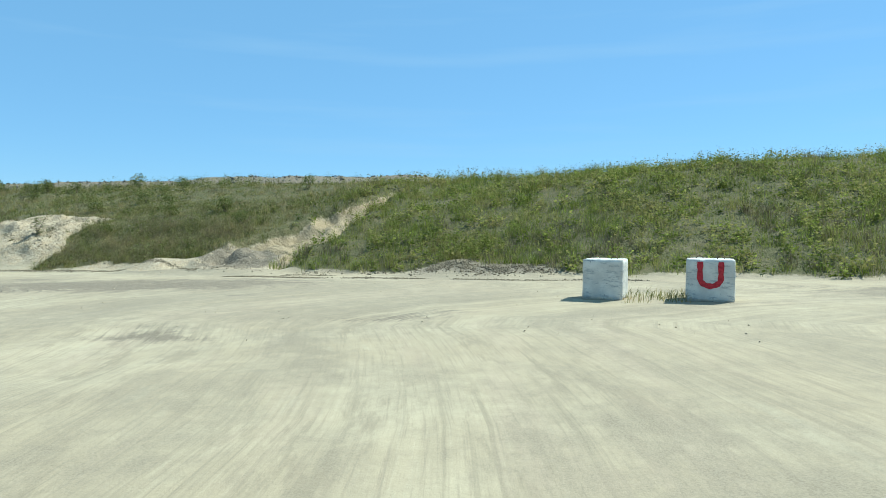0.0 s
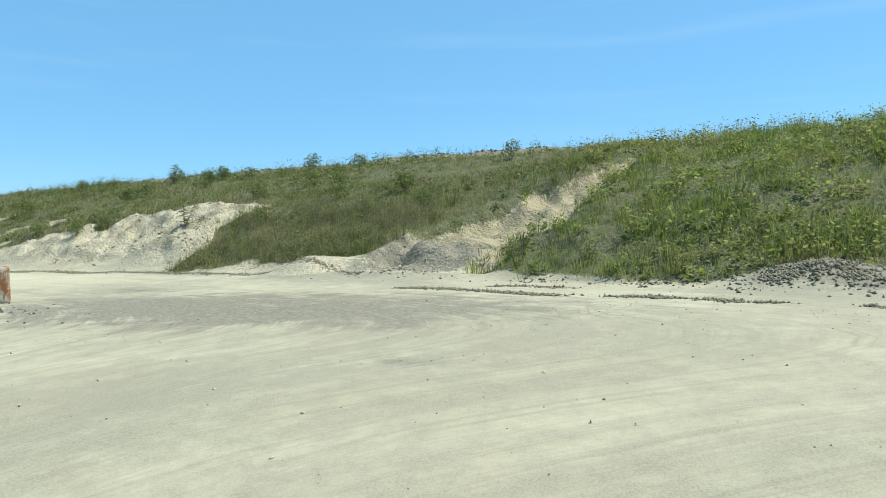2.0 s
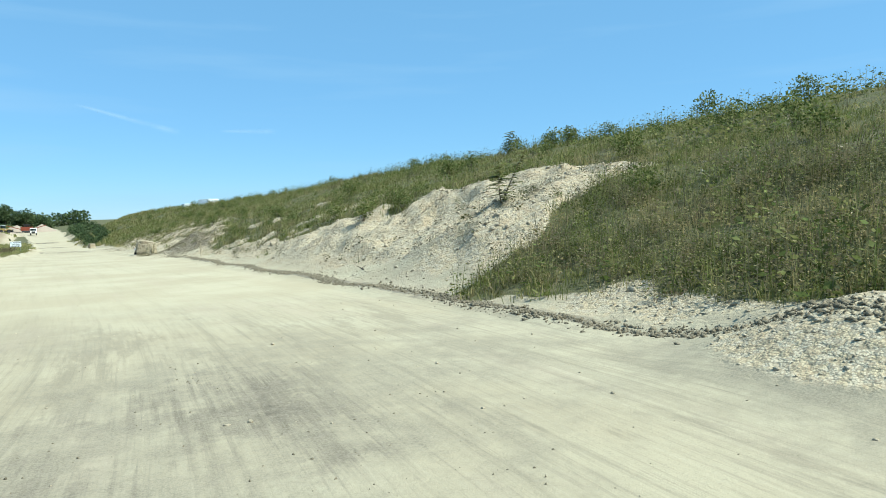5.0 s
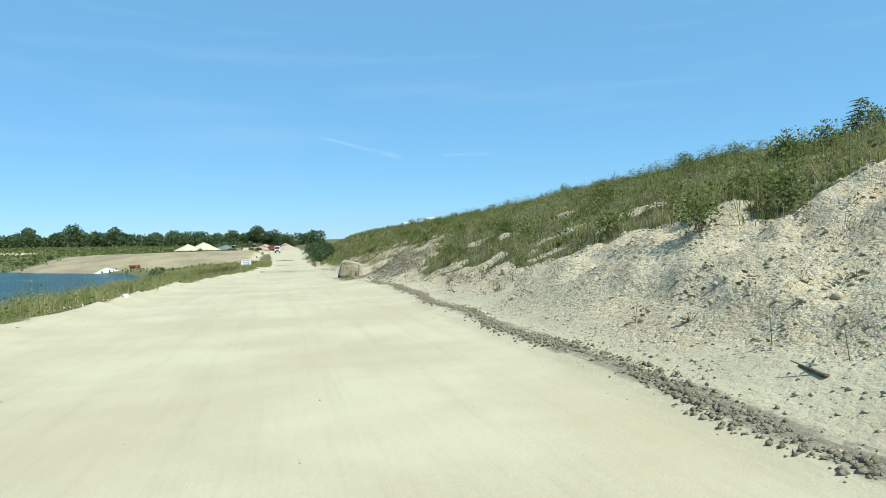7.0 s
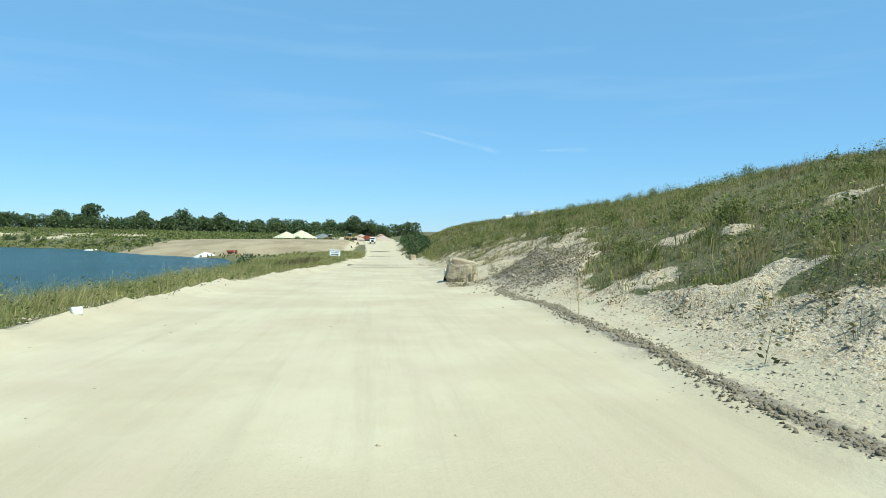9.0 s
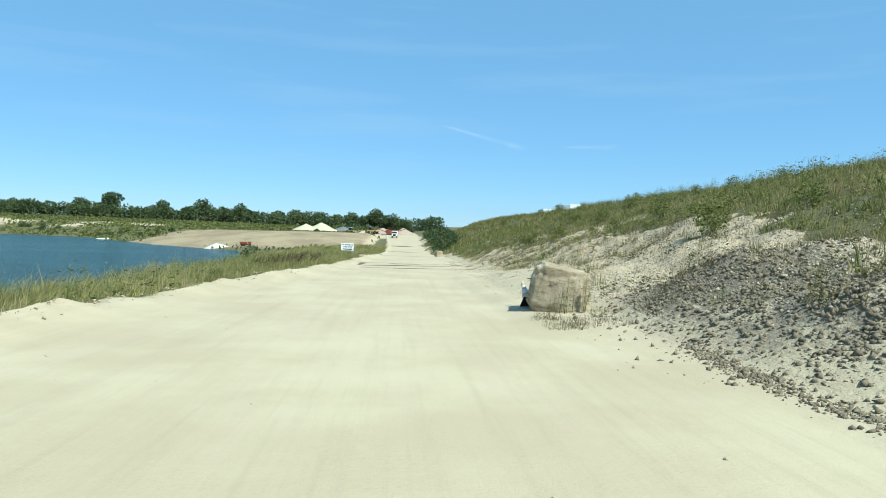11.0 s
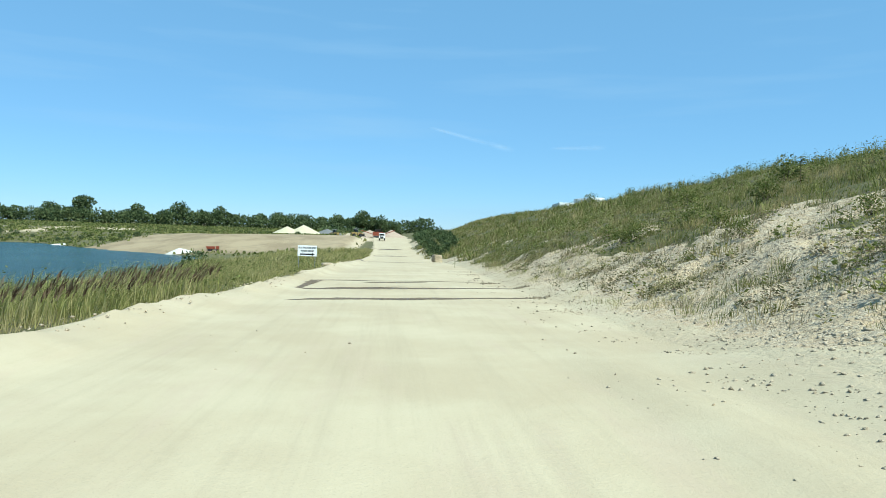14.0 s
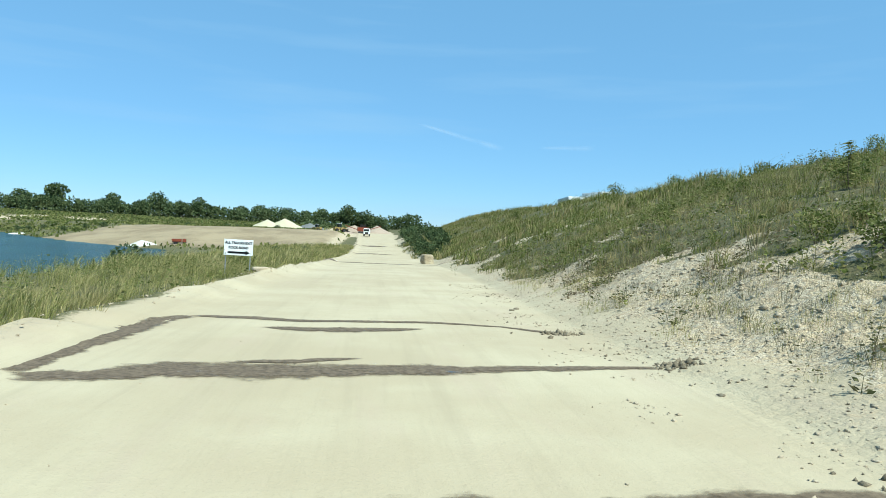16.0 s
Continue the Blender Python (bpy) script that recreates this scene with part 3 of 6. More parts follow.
def blades(name, x, y, tall, wide, mat, label, lean=(0.18, 0.05), sink=0.03, z=None):
    """Bent blades of grass as one object."""
    n = len(x)
    z = height(x, y) - sink if z is None else z
    p = np.stack([x, y, z], 1)
    a = rng.uniform(0, 2 * np.pi, n)
    side = np.stack([np.cos(a), np.sin(a), np.zeros(n)], 1) * (wide * rng.uniform(0.6, 1.3, n))[:, None] * 0.5
    bend = rng.uniform(0, 2 * np.pi, n)
    b = np.stack([np.cos(bend), np.sin(bend), np.zeros(n)], 1) * (tall * rng.uniform(0.12, 0.75, n))[:, None]
    b = b + np.array([lean[0], lean[1], 0]) * tall[:, None]
    up = np.array([0, 0, 1.0]) * tall[:, None]
    m = p + up * 0.62 + b * 0.30
    t = p + up * 0.97 + b
    verts = np.stack([p - side, p + side, m + side * 0.8, m - side * 0.8, t], 1).reshape(-1, 3)
    i = np.arange(n) * 5
    ob = mesh_np(name, verts, np.stack([i, i + 1, i + 2, i + 3], 1), np.stack([i + 3, i + 2, i + 4], 1), mat)
    return tagged(ob, label, "grass", kind="stuff")


def tufts(name, x, y, tall, per, radius, wide, mat, label, lean=(0.15, 0.04), category="grass"):
    """Tufts of grass: blades that fan out from each tuft's foot, as one object."""
    n = len(x)
    k = n * per
    f = np.repeat(np.arange(n), per)
    a = rng.uniform(0, 2 * np.pi, k)
    q = rng.uniform(0, 1, k) ** 0.7
    out = np.stack([np.cos(a), np.sin(a)], 1)
    px, py = x[f] + out[:, 0] * q * radius[f], y[f] + out[:, 1] * q * radius[f]
    h = tall[f] * rng.uniform(0.35, 1.1, k)
    z = height(px, py) - 0.03
    p = np.stack([px, py, z], 1)
    fan = out * (h * (0.15 + 0.55 * q * rng.uniform(0.4, 1.4, k)))[:, None] + rng.normal(0, 0.12, (k, 2)) * h[:, None] + np.array(lean) * h[:, None]
    b = np.concatenate([fan, np.zeros((k, 1))], 1)
    s = rng.uniform(0, 2 * np.pi, k)
    side = np.stack([np.cos(s), np.sin(s), np.zeros(k)], 1) * (wide * rng.uniform(0.6, 1.3, k))[:, None] * 0.5
    up = np.array([0, 0, 1.0]) * h[:, None]
    m = p + up * 0.62 + b * 0.35
    t = p + up * rng.uniform(0.8, 1.0, k)[:, None] + b
    verts = np.stack([p - side, p + side, m + side * 0.8, m - side * 0.8, t], 1).reshape(-1, 3)
    i = np.arange(k) * 5
    ob = mesh_np(name, verts, np.stack([i, i + 1, i + 2, i + 3], 1), np.stack([i + 3, i + 2, i + 4], 1), mat)
    return tagged(ob, label, category, kind="stuff")


def leafy(name, x, y, tall, leaf, leaves, mat, label, spread_out=0.16, droop=0.2):
    """Leafy stalks: a thin stem with leaves all the way up, as one object."""
    n = len(x)
    z = height(x, y) - 0.03
    lean = rng.normal(0, 0.12, (n, 2)) * tall[:, None] + np.array([0.08, 0.02]) * tall[:, None]
    a = rng.uniform(0, 2 * np.pi, n)
    s = np.stack([np.cos(a), np.sin(a), np.zeros(n)], 1) * (0.0035 + 0.004 * np.minimum(tall, 1.0))[:, None]
    p = np.stack([x, y, z], 1)
    top = p + np.concatenate([lean, tall[:, None]], 1)
    verts = [np.stack([p - s, p + s, top + s * 0.4, top - s * 0.4], 1).reshape(-1, 3)]
    f = np.repeat(np.arange(n), leaves)
    k = len(f)
    u = rng.uniform(0.05, 1.0, k) ** 1.3
    at = p[f] + (top - p)[f] * u[:, None]
    ang = rng.uniform(0, 2 * np.pi, k)
    size = leaf[f] * rng.uniform(0.6, 1.3, k) * (1.15 - 0.55 * u)
    out = np.stack([np.cos(ang), np.sin(ang), rng.uniform(-droop, 0.7, k)], 1)
    out /= np.linalg.norm(out, axis=1)[:, None]
    cross = np.cross(out, rng.normal(0, 1, (k, 3)))
    cross /= np.linalg.norm(cross, axis=1)[:, None]
    root = at + out * (rng.uniform(0, spread_out, k) * tall[f])[:, None]
    tip = root + out * size[:, None]
    mid = root + out * (size * 0.45)[:, None]
    w = cross * (size * 0.26)[:, None]
    verts.append(np.stack([root, mid + w, tip, mid - w], 1).reshape(-1, 3))
    verts = np.concatenate(verts)
    quads = np.arange(len(verts)).reshape(-1, 4)
    ob = mesh_np(name, verts, quads, None, mat)
    return tagged(ob, label, "weeds", kind="stuff")


ICO = [(0, 0, -1), (0.72, -0.53, -0.45), (-0.28, -0.85, -0.45), (-0.89, 0, -0.45), (-0.28, 0.85, -0.45), (0.72, 0.53, -0.45), (0.28, -0.85, 0.45), (-0.72, -0.53, 0.45), (-0.72, 0.53, 0.45),
       (0.28, 0.85, 0.45), (0.89, 0, 0.45), (0, 0, 1)]
ICO_F = [(0, 1, 2), (1, 0, 5), (0, 2, 3), (0, 3, 4), (0, 4, 5), (1, 5, 10), (2, 1, 6), (3, 2, 7), (4, 3, 8), (5, 4, 9), (1, 10, 6), (2, 6, 7), (3, 7, 8), (4, 8, 9), (5, 9, 10), (6, 10, 11), (7, 6, 11),
         (8, 7, 11), (9, 8, 11), (10, 9, 11)]


def stones(name, x, y, size, mat, label, category="stones", sink=0.3, z=None):
    """Angular bits of stone or clay as one object, each a dented lump."""
    n = len(x)
    v = np.array(ICO)[None] * rng.uniform(0.5, 1.3, (n, 12, 1)) * rng.uniform(0.5, 1.3, (n, 1, 3)) + rng.normal(0, 0.12, (n, 12, 3))
    a = rng.uniform(0, 2 * np.pi, n)
    c, s = np.cos(a)[:, None], np.sin(a)[:, None]
    v = np.stack([v[..., 0] * c - v[..., 1] * s, v[..., 0] * s + v[..., 1] * c, v[..., 2] * 0.8], -1) * size[:, None, None] * 0.5
    z = height(x, y) if z is None else z
    v = v + np.stack([x, y, z + size * (0.4 - sink)], 1)[:, None]
    f = np.array(ICO_F)[None] + (np.arange(n) * 12)[:, None, None]
    return tagged(mesh_np(name, v.reshape(-1, 3), None, f.reshape(-1, 3), mat), label, category, kind="stuff")


def grit(name, x, y, size, mat, label):
    """Small sharp stones, eight faces each, as one object."""
    n = len(x)
    o = np.array([(1, 0, 0), (0, 1, 0), (-1, 0, 0), (0, -1, 0), (0, 0, 1), (0, 0, -1)], float)
    v = o[None] * rng.uniform(0.5, 1.3, (n, 6, 1)) + rng.normal(0, 0.22, (n, 6, 3))
    v = v * np.array([1.1, 1.1, 1.0 if mat in (CLOD, EARTH_CLOD, RUBBLE) else 0.65]) * size[:, None, None] * 0.55 + np.stack([x, y, height(x, y) + size * 0.05], 1)[:, None]
    f = np.array([(0, 1, 4), (1, 2, 4), (2, 3, 4), (3, 0, 4), (1, 0, 5), (2, 1, 5), (3, 2, 5), (0, 3, 5)])[None] + (np.arange(n) * 6)[:, None, None]
    return tagged(mesh_np(name, v.reshape(-1, 3), None, f.reshape(-1, 3), mat), label, "stones", kind="stuff")


def clumpy(x, y, scale, seed, lo=0.3, hi=0.7):
    return smooth(value_noise(x, y, scale, seed), lo, hi)


def build_plants():
    # the lush green bank over the yard
    x, y = scatter(15000, -3, 17, -112, -62.0, lambda x, y: cover_veg(x, y) * (0.35 + 0.65 * clumpy(x, y, 0.85, 81, 0.42, 0.56)) * smooth(-y, 62.3, 64.5) * (0.5 + 0.5 * (y > -92)))
    t = 0.18 + 0.35 * clumpy(x, y, 2.2, 83, 0.3, 0.7) * rng.uniform(0.4, 1.15, len(x)) + 0.22 * clumpy(x, y, 0.85, 81, 0.45, 0.7)
    tufts("lush_grass", x, y, t, 13, 0.12 + 0.22 * rng.uniform(0, 1, len(x)), 0.014, GRASS_LUSH, "lush bright green tall grass on the bank")
    x, y = scatter(11000, -3, 17, -108, -62.0, lambda x, y: cover_veg(x, y) * clumpy(x, y, 1.1, 82, 0.4, 0.6) * smooth(-y, 62.3, 64.5) * 0.9)
    leafy("weed", x, y, rng.uniform(0.3, 0.8, len(x)), rng.uniform(0.09, 0.17, len(x)), 17, GRASS_LUSH, "bright green leafy weeds on the bank", spread_out=0.3)
    x, y = scatter(2200, -2, 17, -110, -62.0, lambda x, y: cover_veg(x, y) * clumpy(x, y, 2.6, 84, 0.52, 0.66) * smooth(-y, 62.3, 64.5))
    tufts("brown_grass", x, y, rng.uniform(0.4, 0.8, len(x)), 16, np.full(len(x), 0.2), 0.018, DRY_WEED, "brown seeding grass among the green")
    # olive and dry grass on the rest of the bank
    x, y = scatter(23000, 1.5, 25, -64.5, 42, lambda x, y: cover_veg(x, y) * (0.26 + 0.74 * clumpy(x, y, 0.9, 85, 0.42, 0.56)) * (1 - 0.8 * smooth(x - toe_x(y), 17.5, 19.5)))
    t = 0.16 + 0.34 * clumpy(x, y, 2.4, 87, 0.3, 0.7) * rng.uniform(0.4, 1.15, len(x)) + 0.2 * clumpy(x, y, 0.9, 85, 0.45, 0.7)
    tufts("olive_grass", x, y, t * np.where((y > -60) & (y < -47), 0.62, 1.0), 12, 0.10 + 0.2 * rng.uniform(0, 1, len(x)), 0.017, GRASS_OLIVE, "olive green and straw-coloured grass on the bank")
    x, y = scatter(6500, 2.0, 12, -62, -47, lambda x, y: cover_veg(x, y) * (0.4 + 0.6 * clumpy(x, y, 0.8, 86)))
    tufts("olive_grass", x, y, rng.uniform(0.10, 0.34, len(x)), 11, np.full(len(x), 0.2), 0.009, GRASS_OLIVE, "fine olive grass low on the bank")
    x, y = scatter(12000, 1.5, 23, -64, 42, lambda x, y: cover_veg(x, y) * clumpy(x, y, 1.2, 90, 0.42, 0.6) * 0.8 * (1 - smooth(x - toe_x(y), 17, 19)))
    leafy("weed", x, y, rng.uniform(0.2, 0.6, len(x)), rng.uniform(0.05, 0.10, len(x)), 14, GRASS_OLIVE, "yellow-green leafy weeds on the bank", spread_out=0.32)
    x, y = scatter(2600, 1.5, 24, -64.5, 42, lambda x, y: cover_veg(x, y) * clumpy(x, y, 2.2, 88, 0.5, 0.68))
    tufts("brown_grass", x, y, rng.uniform(0.3, 0.7, len(x)), 18, np.full(len(x), 0.2), 0.013, DRY_WEED, "brown dry grass among the green")
    x, y = scatter(7500, 4, 38, 42, 170, lambda x, y: cover_veg(x, y) * (0.2 + 0.8 * clumpy(x, y, 2.0, 89, 0.35, 0.62)) * (1 - 0.8 * smooth(x - toe_x(y), 18, 21)))
    t = 0.35 + 0.7 * clumpy(x, y, 3, 91, 0.3, 0.7) * rng.uniform(0.5, 1.2, len(x))
    tufts("olive_grass", x, y, t, 14, np.full(len(x), 0.4), 0.06, GRASS_OLIVE, "olive green grass farther along the bank")
    # verge between road and lake
    x, y = scatter(13000, -19, -3.2, -46, 52, lambda x, y: cover_veg(x, y) * (0.2 + 0.8 * clumpy(x, y, 1.3, 93, 0.35, 0.62)) * (1 - 0.7 * smooth(left_x(y) - x, 4, 9)))
    t = (0.35 + 0.95 * clumpy(x, y, 2.6, 95, 0.3, 0.7) * rng.uniform(0.5, 1.1, len(x))) * np.interp(left_x(y) - x, [0.2, 1.6, 4], [0.35, 0.75, 1.05])
    tufts("verge_grass", x, y, t * 0.8, 17, 0.10 + 0.22 * rng.uniform(0, 1, len(x)), 0.011, GRASS_REED, "tall green and straw grass leaning on the verge", lean=(0.32, 0.05))
    x, y = scatter(3700, -26, -3, 52, 160, lambda x, y: cover_veg(x, y) * (0.3 + 0.7 * clumpy(x, y, 2.0, 97)) * (shore_distance(x, y) > 0.3))
    t = (0.5 + 0.95 * clumpy(x, y, 3, 99, 0.3, 0.7) * rng.uniform(0.5, 1.2, len(x))) * np.interp(left_x(y) - x, [0.2, 2, 5], [0.4, 0.9, 1.1])
    tufts("verge_grass", x, y, t, 16, np.full(len(x), 0.4), 0.055, GRASS_REED, "tall green grass farther along the verge", lean=(0.32, 0.05))
    # reeds with dark plumes
    x, y = scatter(1900, -8.6, -4.4, 5.5, 15.5, lambda x, y: smooth(left_x(y) - x, 0.7, 1.4) * (1 - smooth(left_x(y) - x, 2.6, 3.8)) * (0.15 + 0.85 * clumpy(x, y, 2.2, 101, 0.42, 0.6)) * np.interp(y, [5.5, 7, 13, 15.5], [0.4, 1, 1, 0.2]))
    t = rng.uniform(0.5, 0.9, len(x))
    blades("reed", x, y, t, np.full(len(x), 0.018), GRASS_REED, "tall green reeds with bent stems", lean=(0.22, 0.03))
    k = rng.uniform(0, 1, len(x)) < 0.36
    xs, ys, ts = np.repeat(x[k], 5), np.repeat(y[k], 5), np.repeat(t[k], 5)
    u = np.tile(np.linspace(0.72, 0.98, 5), k.sum())
    zz = height(xs, ys) + ts * u
    blades("reed_plume", xs + 0.30 * ts * u * u, ys, np.full(len(xs), 0.17), np.full(len(xs), 0.028), SEED_HEAD, "dark purple-brown reed plumes", lean=(0.75, 0.1), z=zz)
    # leafy weeds
    x, y = scatter(15000, 1.5, 23, -100, 60, lambda x, y: cover_veg(x, y) * clumpy(x, y, 3.0, 103, 0.48, 0.66) * 0.8 * (1 - smooth(x - toe_x(y), 18.5, 20)))
    leafy("weed", x, y, rng.uniform(0.35, 0.95, len(x)), rng.uniform(0.09, 0.16, len(x)), 14, LEAF, "leafy dark green weeds among the grass")
    x, y = scatter(7000, 12, 25, -64, 130, lambda x, y: (np.abs(x - toe_x(y) - 17.0) < 1.8) * clumpy(x, y, 2.5, 105, 0.40, 0.6) * 0.9)
    leafy("weed", x, y, rng.uniform(0.35, 0.95, len(x)), rng.uniform(0.09, 0.14, len(x)), 22, LEAF, "tall leafy weeds along the top of the bank")
    x, y = scatter(5000, -16, -4, -44, 60, lambda x, y: cover_veg(x, y) * clumpy(x, y, 2.6, 107, 0.5, 0.68) * 0.6)
    leafy("weed", x, y, rng.uniform(0.4, 1.2, len(x)), rng.uniform(0.08, 0.14, len(x)), 14, LEAF, "leafy green weeds on the verge")
    # dry weeds on the bare lower bank and along the toe
    x, y = scatter(14000, 2.4, 12, -58, 60, lambda x, y: (1 - 0.8 * cover_veg(x, y)) * smooth(x - toe_x(y), 0.5, 1.6) * clumpy(x, y, 1.3, 109, 0.50, 0.62) * np.interp(y, [-40, -30, -5, 0], [0.22, 0.4, 0.55, 0.9]))
    leafy("weed", x, y, rng.uniform(0.12, 0.46, len(x)), rng.uniform(0.045, 0.085, len(x)), 26, GREY_WEED, "fine-leaved grey-green weeds on the lower bank", spread_out=0.42)
    x, y = scatter(2600, 2.4, 9, -58, 40, lambda x, y: (1 - cover_veg(x, y)) * smooth(x - toe_x(y), 0.3, 1.2) * clumpy(x, y, 1.5, 111, 0.54, 0.7) * 0.42)
    leafy("weed", x, y, rng.uniform(0.12, 0.34, len(x)), rng.uniform(0.05, 0.09, len(x)), 16, DRY_WEED, "sparse greyish weeds on the bare lower bank", spread_out=0.35)
    x, y = scatter(5000, 2.4, 11, -58, 30, lambda x, y: (1 - cover_veg(x, y)) * smooth(x - toe_x(y), 0.7, 1.8) * clumpy(x, y, 1.5, 110, 0.48, 0.66) * 0.5)
    tufts("dry_weed", x, y, rng.uniform(0.05, 0.20, len(x)), 13, 0.08 + 0.12 * rng.uniform(0, 1, len(x)), 0.005, DRY_WEED, "low dry weeds among the scree", lean=(0.02, 0), category="weeds")
    x, y = scatter(3000, 2.6, 12, -57, 32, lambda x, y: (1 - 0.85 * cover_veg(x, y)) * smooth(x - toe_x(y), 0.9, 1.8) * clumpy(x, y, 2.2, 112, 0.44, 0.60) * np.interp(y, [-20, -5], [0.55, 1.0]))
    tufts("weed", x, y, rng.uniform(0.12, 0.40, len(x)), 40, 0.14 + 0.2 * rng.uniform(0, 1, len(x)), 0.0045, GREY_WEED, "bushy grey-green weeds on the scree", lean=(0.0, 0), category="weeds")
    x, y = scatter(1300, 1.9, 5.8, -15.0, -13.0, lambda x, y: 0.9 * clumpy(x, y, 0.7, 113, 0.35, 0.65))
    tufts("dry_weed", x, y, rng.uniform(0.05, 0.19, len(x)), 14, np.full(len(x), 0.09), 0.0035, DRY_WEED, "dead brown grass in front of the boulder", lean=(0, 0))
    x, y = rng.normal(2.6, 0.22, 16), rng.normal(-13.02, 0.07, 16)
    leafy("weed", x, y, rng.uniform(0.3, 0.8, 16), np.full(16, 0.03), 26, GREY_WEED, "wispy green weed in front of the boulder", spread_out=0.3)
    # grey-brown brush low on the bank beside the bare scarp
    x, y = scatter(5200, 1.8, 9.5, -61, -50.3, lambda x, y: cover_veg(x, y) * (1 - smooth(x - toe_x(y), 5, 7)) * (0.15 + 0.85 * clumpy(x, y, 0.9, 116, 0.42, 0.58)))
    k = rng.uniform(0, 1, len(x)) < 0.5
    leafy("weed", x[k], y[k], rng.uniform(0.25, 0.65, k.sum()), rng.uniform(0.03, 0.06, k.sum()), 30, GREY_WEED, "grey-green brush low on the bank", spread_out=0.4)
    leafy("weed", x[~k], y[~k], rng.uniform(0.25, 0.6, (~k).sum()), rng.uniform(0.03, 0.055, (~k).sum()), 26, GRASS_OLIVE, "olive brush low on the bank", spread_out=0.4)
    # ragged tufts along the toe of the bank
    x, y = scatter(2200, 2.5, 8.5, 6, 30, lambda x, y: smooth(x - toe_x(y), 0.2, 0.8) * (1 - smooth(x - toe_x(y), 2.2, 3.6)) * clumpy(x, y, 1.6, 114, 0.4, 0.6))
    tufts("dry_weed", x, y, rng.uniform(0.10, 0.32, len(x)), 22, np.full(len(x), 0.16), 0.004, GRASS_REED, "yellow-green weeds along the toe of the bank", lean=(0.05, 0))
    x, y = scatter(1500, 3.5, 12, 2, 36, lambda x, y: smooth(x - toe_x(y), 0.8, 2.0) * clumpy(x, y, 1.8, 118, 0.47, 0.62) * (1 - 0.6 * cover_veg(x, y)))
    leafy("weed", x, y, rng.uniform(0.15, 0.55, len(x)), rng.uniform(0.06, 0.11, len(x)), 20, GRASS_OLIVE, "grey-green weeds scattered over the scree", spread_out=0.4)
    x, y = scatter(1500, 2.2, 8, -36, 6, lambda x, y: smooth(x - toe_x(y), 0.4, 1.2) * clumpy(x, y, 1.4, 116, 0.52, 0.66) * (1 - cover_veg(x, y)))
    tufts("dry_weed", x, y, rng.uniform(0.12, 0.45, len(x)), 16, np.full(len(x), 0.14), 0.008, GRASS_OLIVE, "sparse tufts on the bare lower bank", lean=(0.05, 0))
    x, y = scatter(900, -9.3, -7.9, -79.0, -77.4, lambda x, y: 0.5 * clumpy(x, y, 0.6, 115, 0.3, 0.6))
    blades("dry_weed", x, y, rng.uniform(0.08, 0.30, len(x)), np.full(len(x), 0.012), GRASS_OLIVE, "thin weeds between the concrete blocks", lean=(0.05, 0))
    # far bank of the lake and fields
    x, y = scatter(105000, -300, -8, 152, 440, lambda x, y: cover_veg(x, y) * (shore_distance(x, y) > 0.5) * (0.2 + 0.8 * clumpy(x, y, 7, 117, 0.4, 0.6)) * 0.8)
    blades("far_grass", x, y, rng.uniform(0.3, 1.0, len(x)), np.interp(y, [200, 330, 440], [0.7, 1.0, 1.6]), LEAF, "rough green growth on the far lake bank")


build_plants()


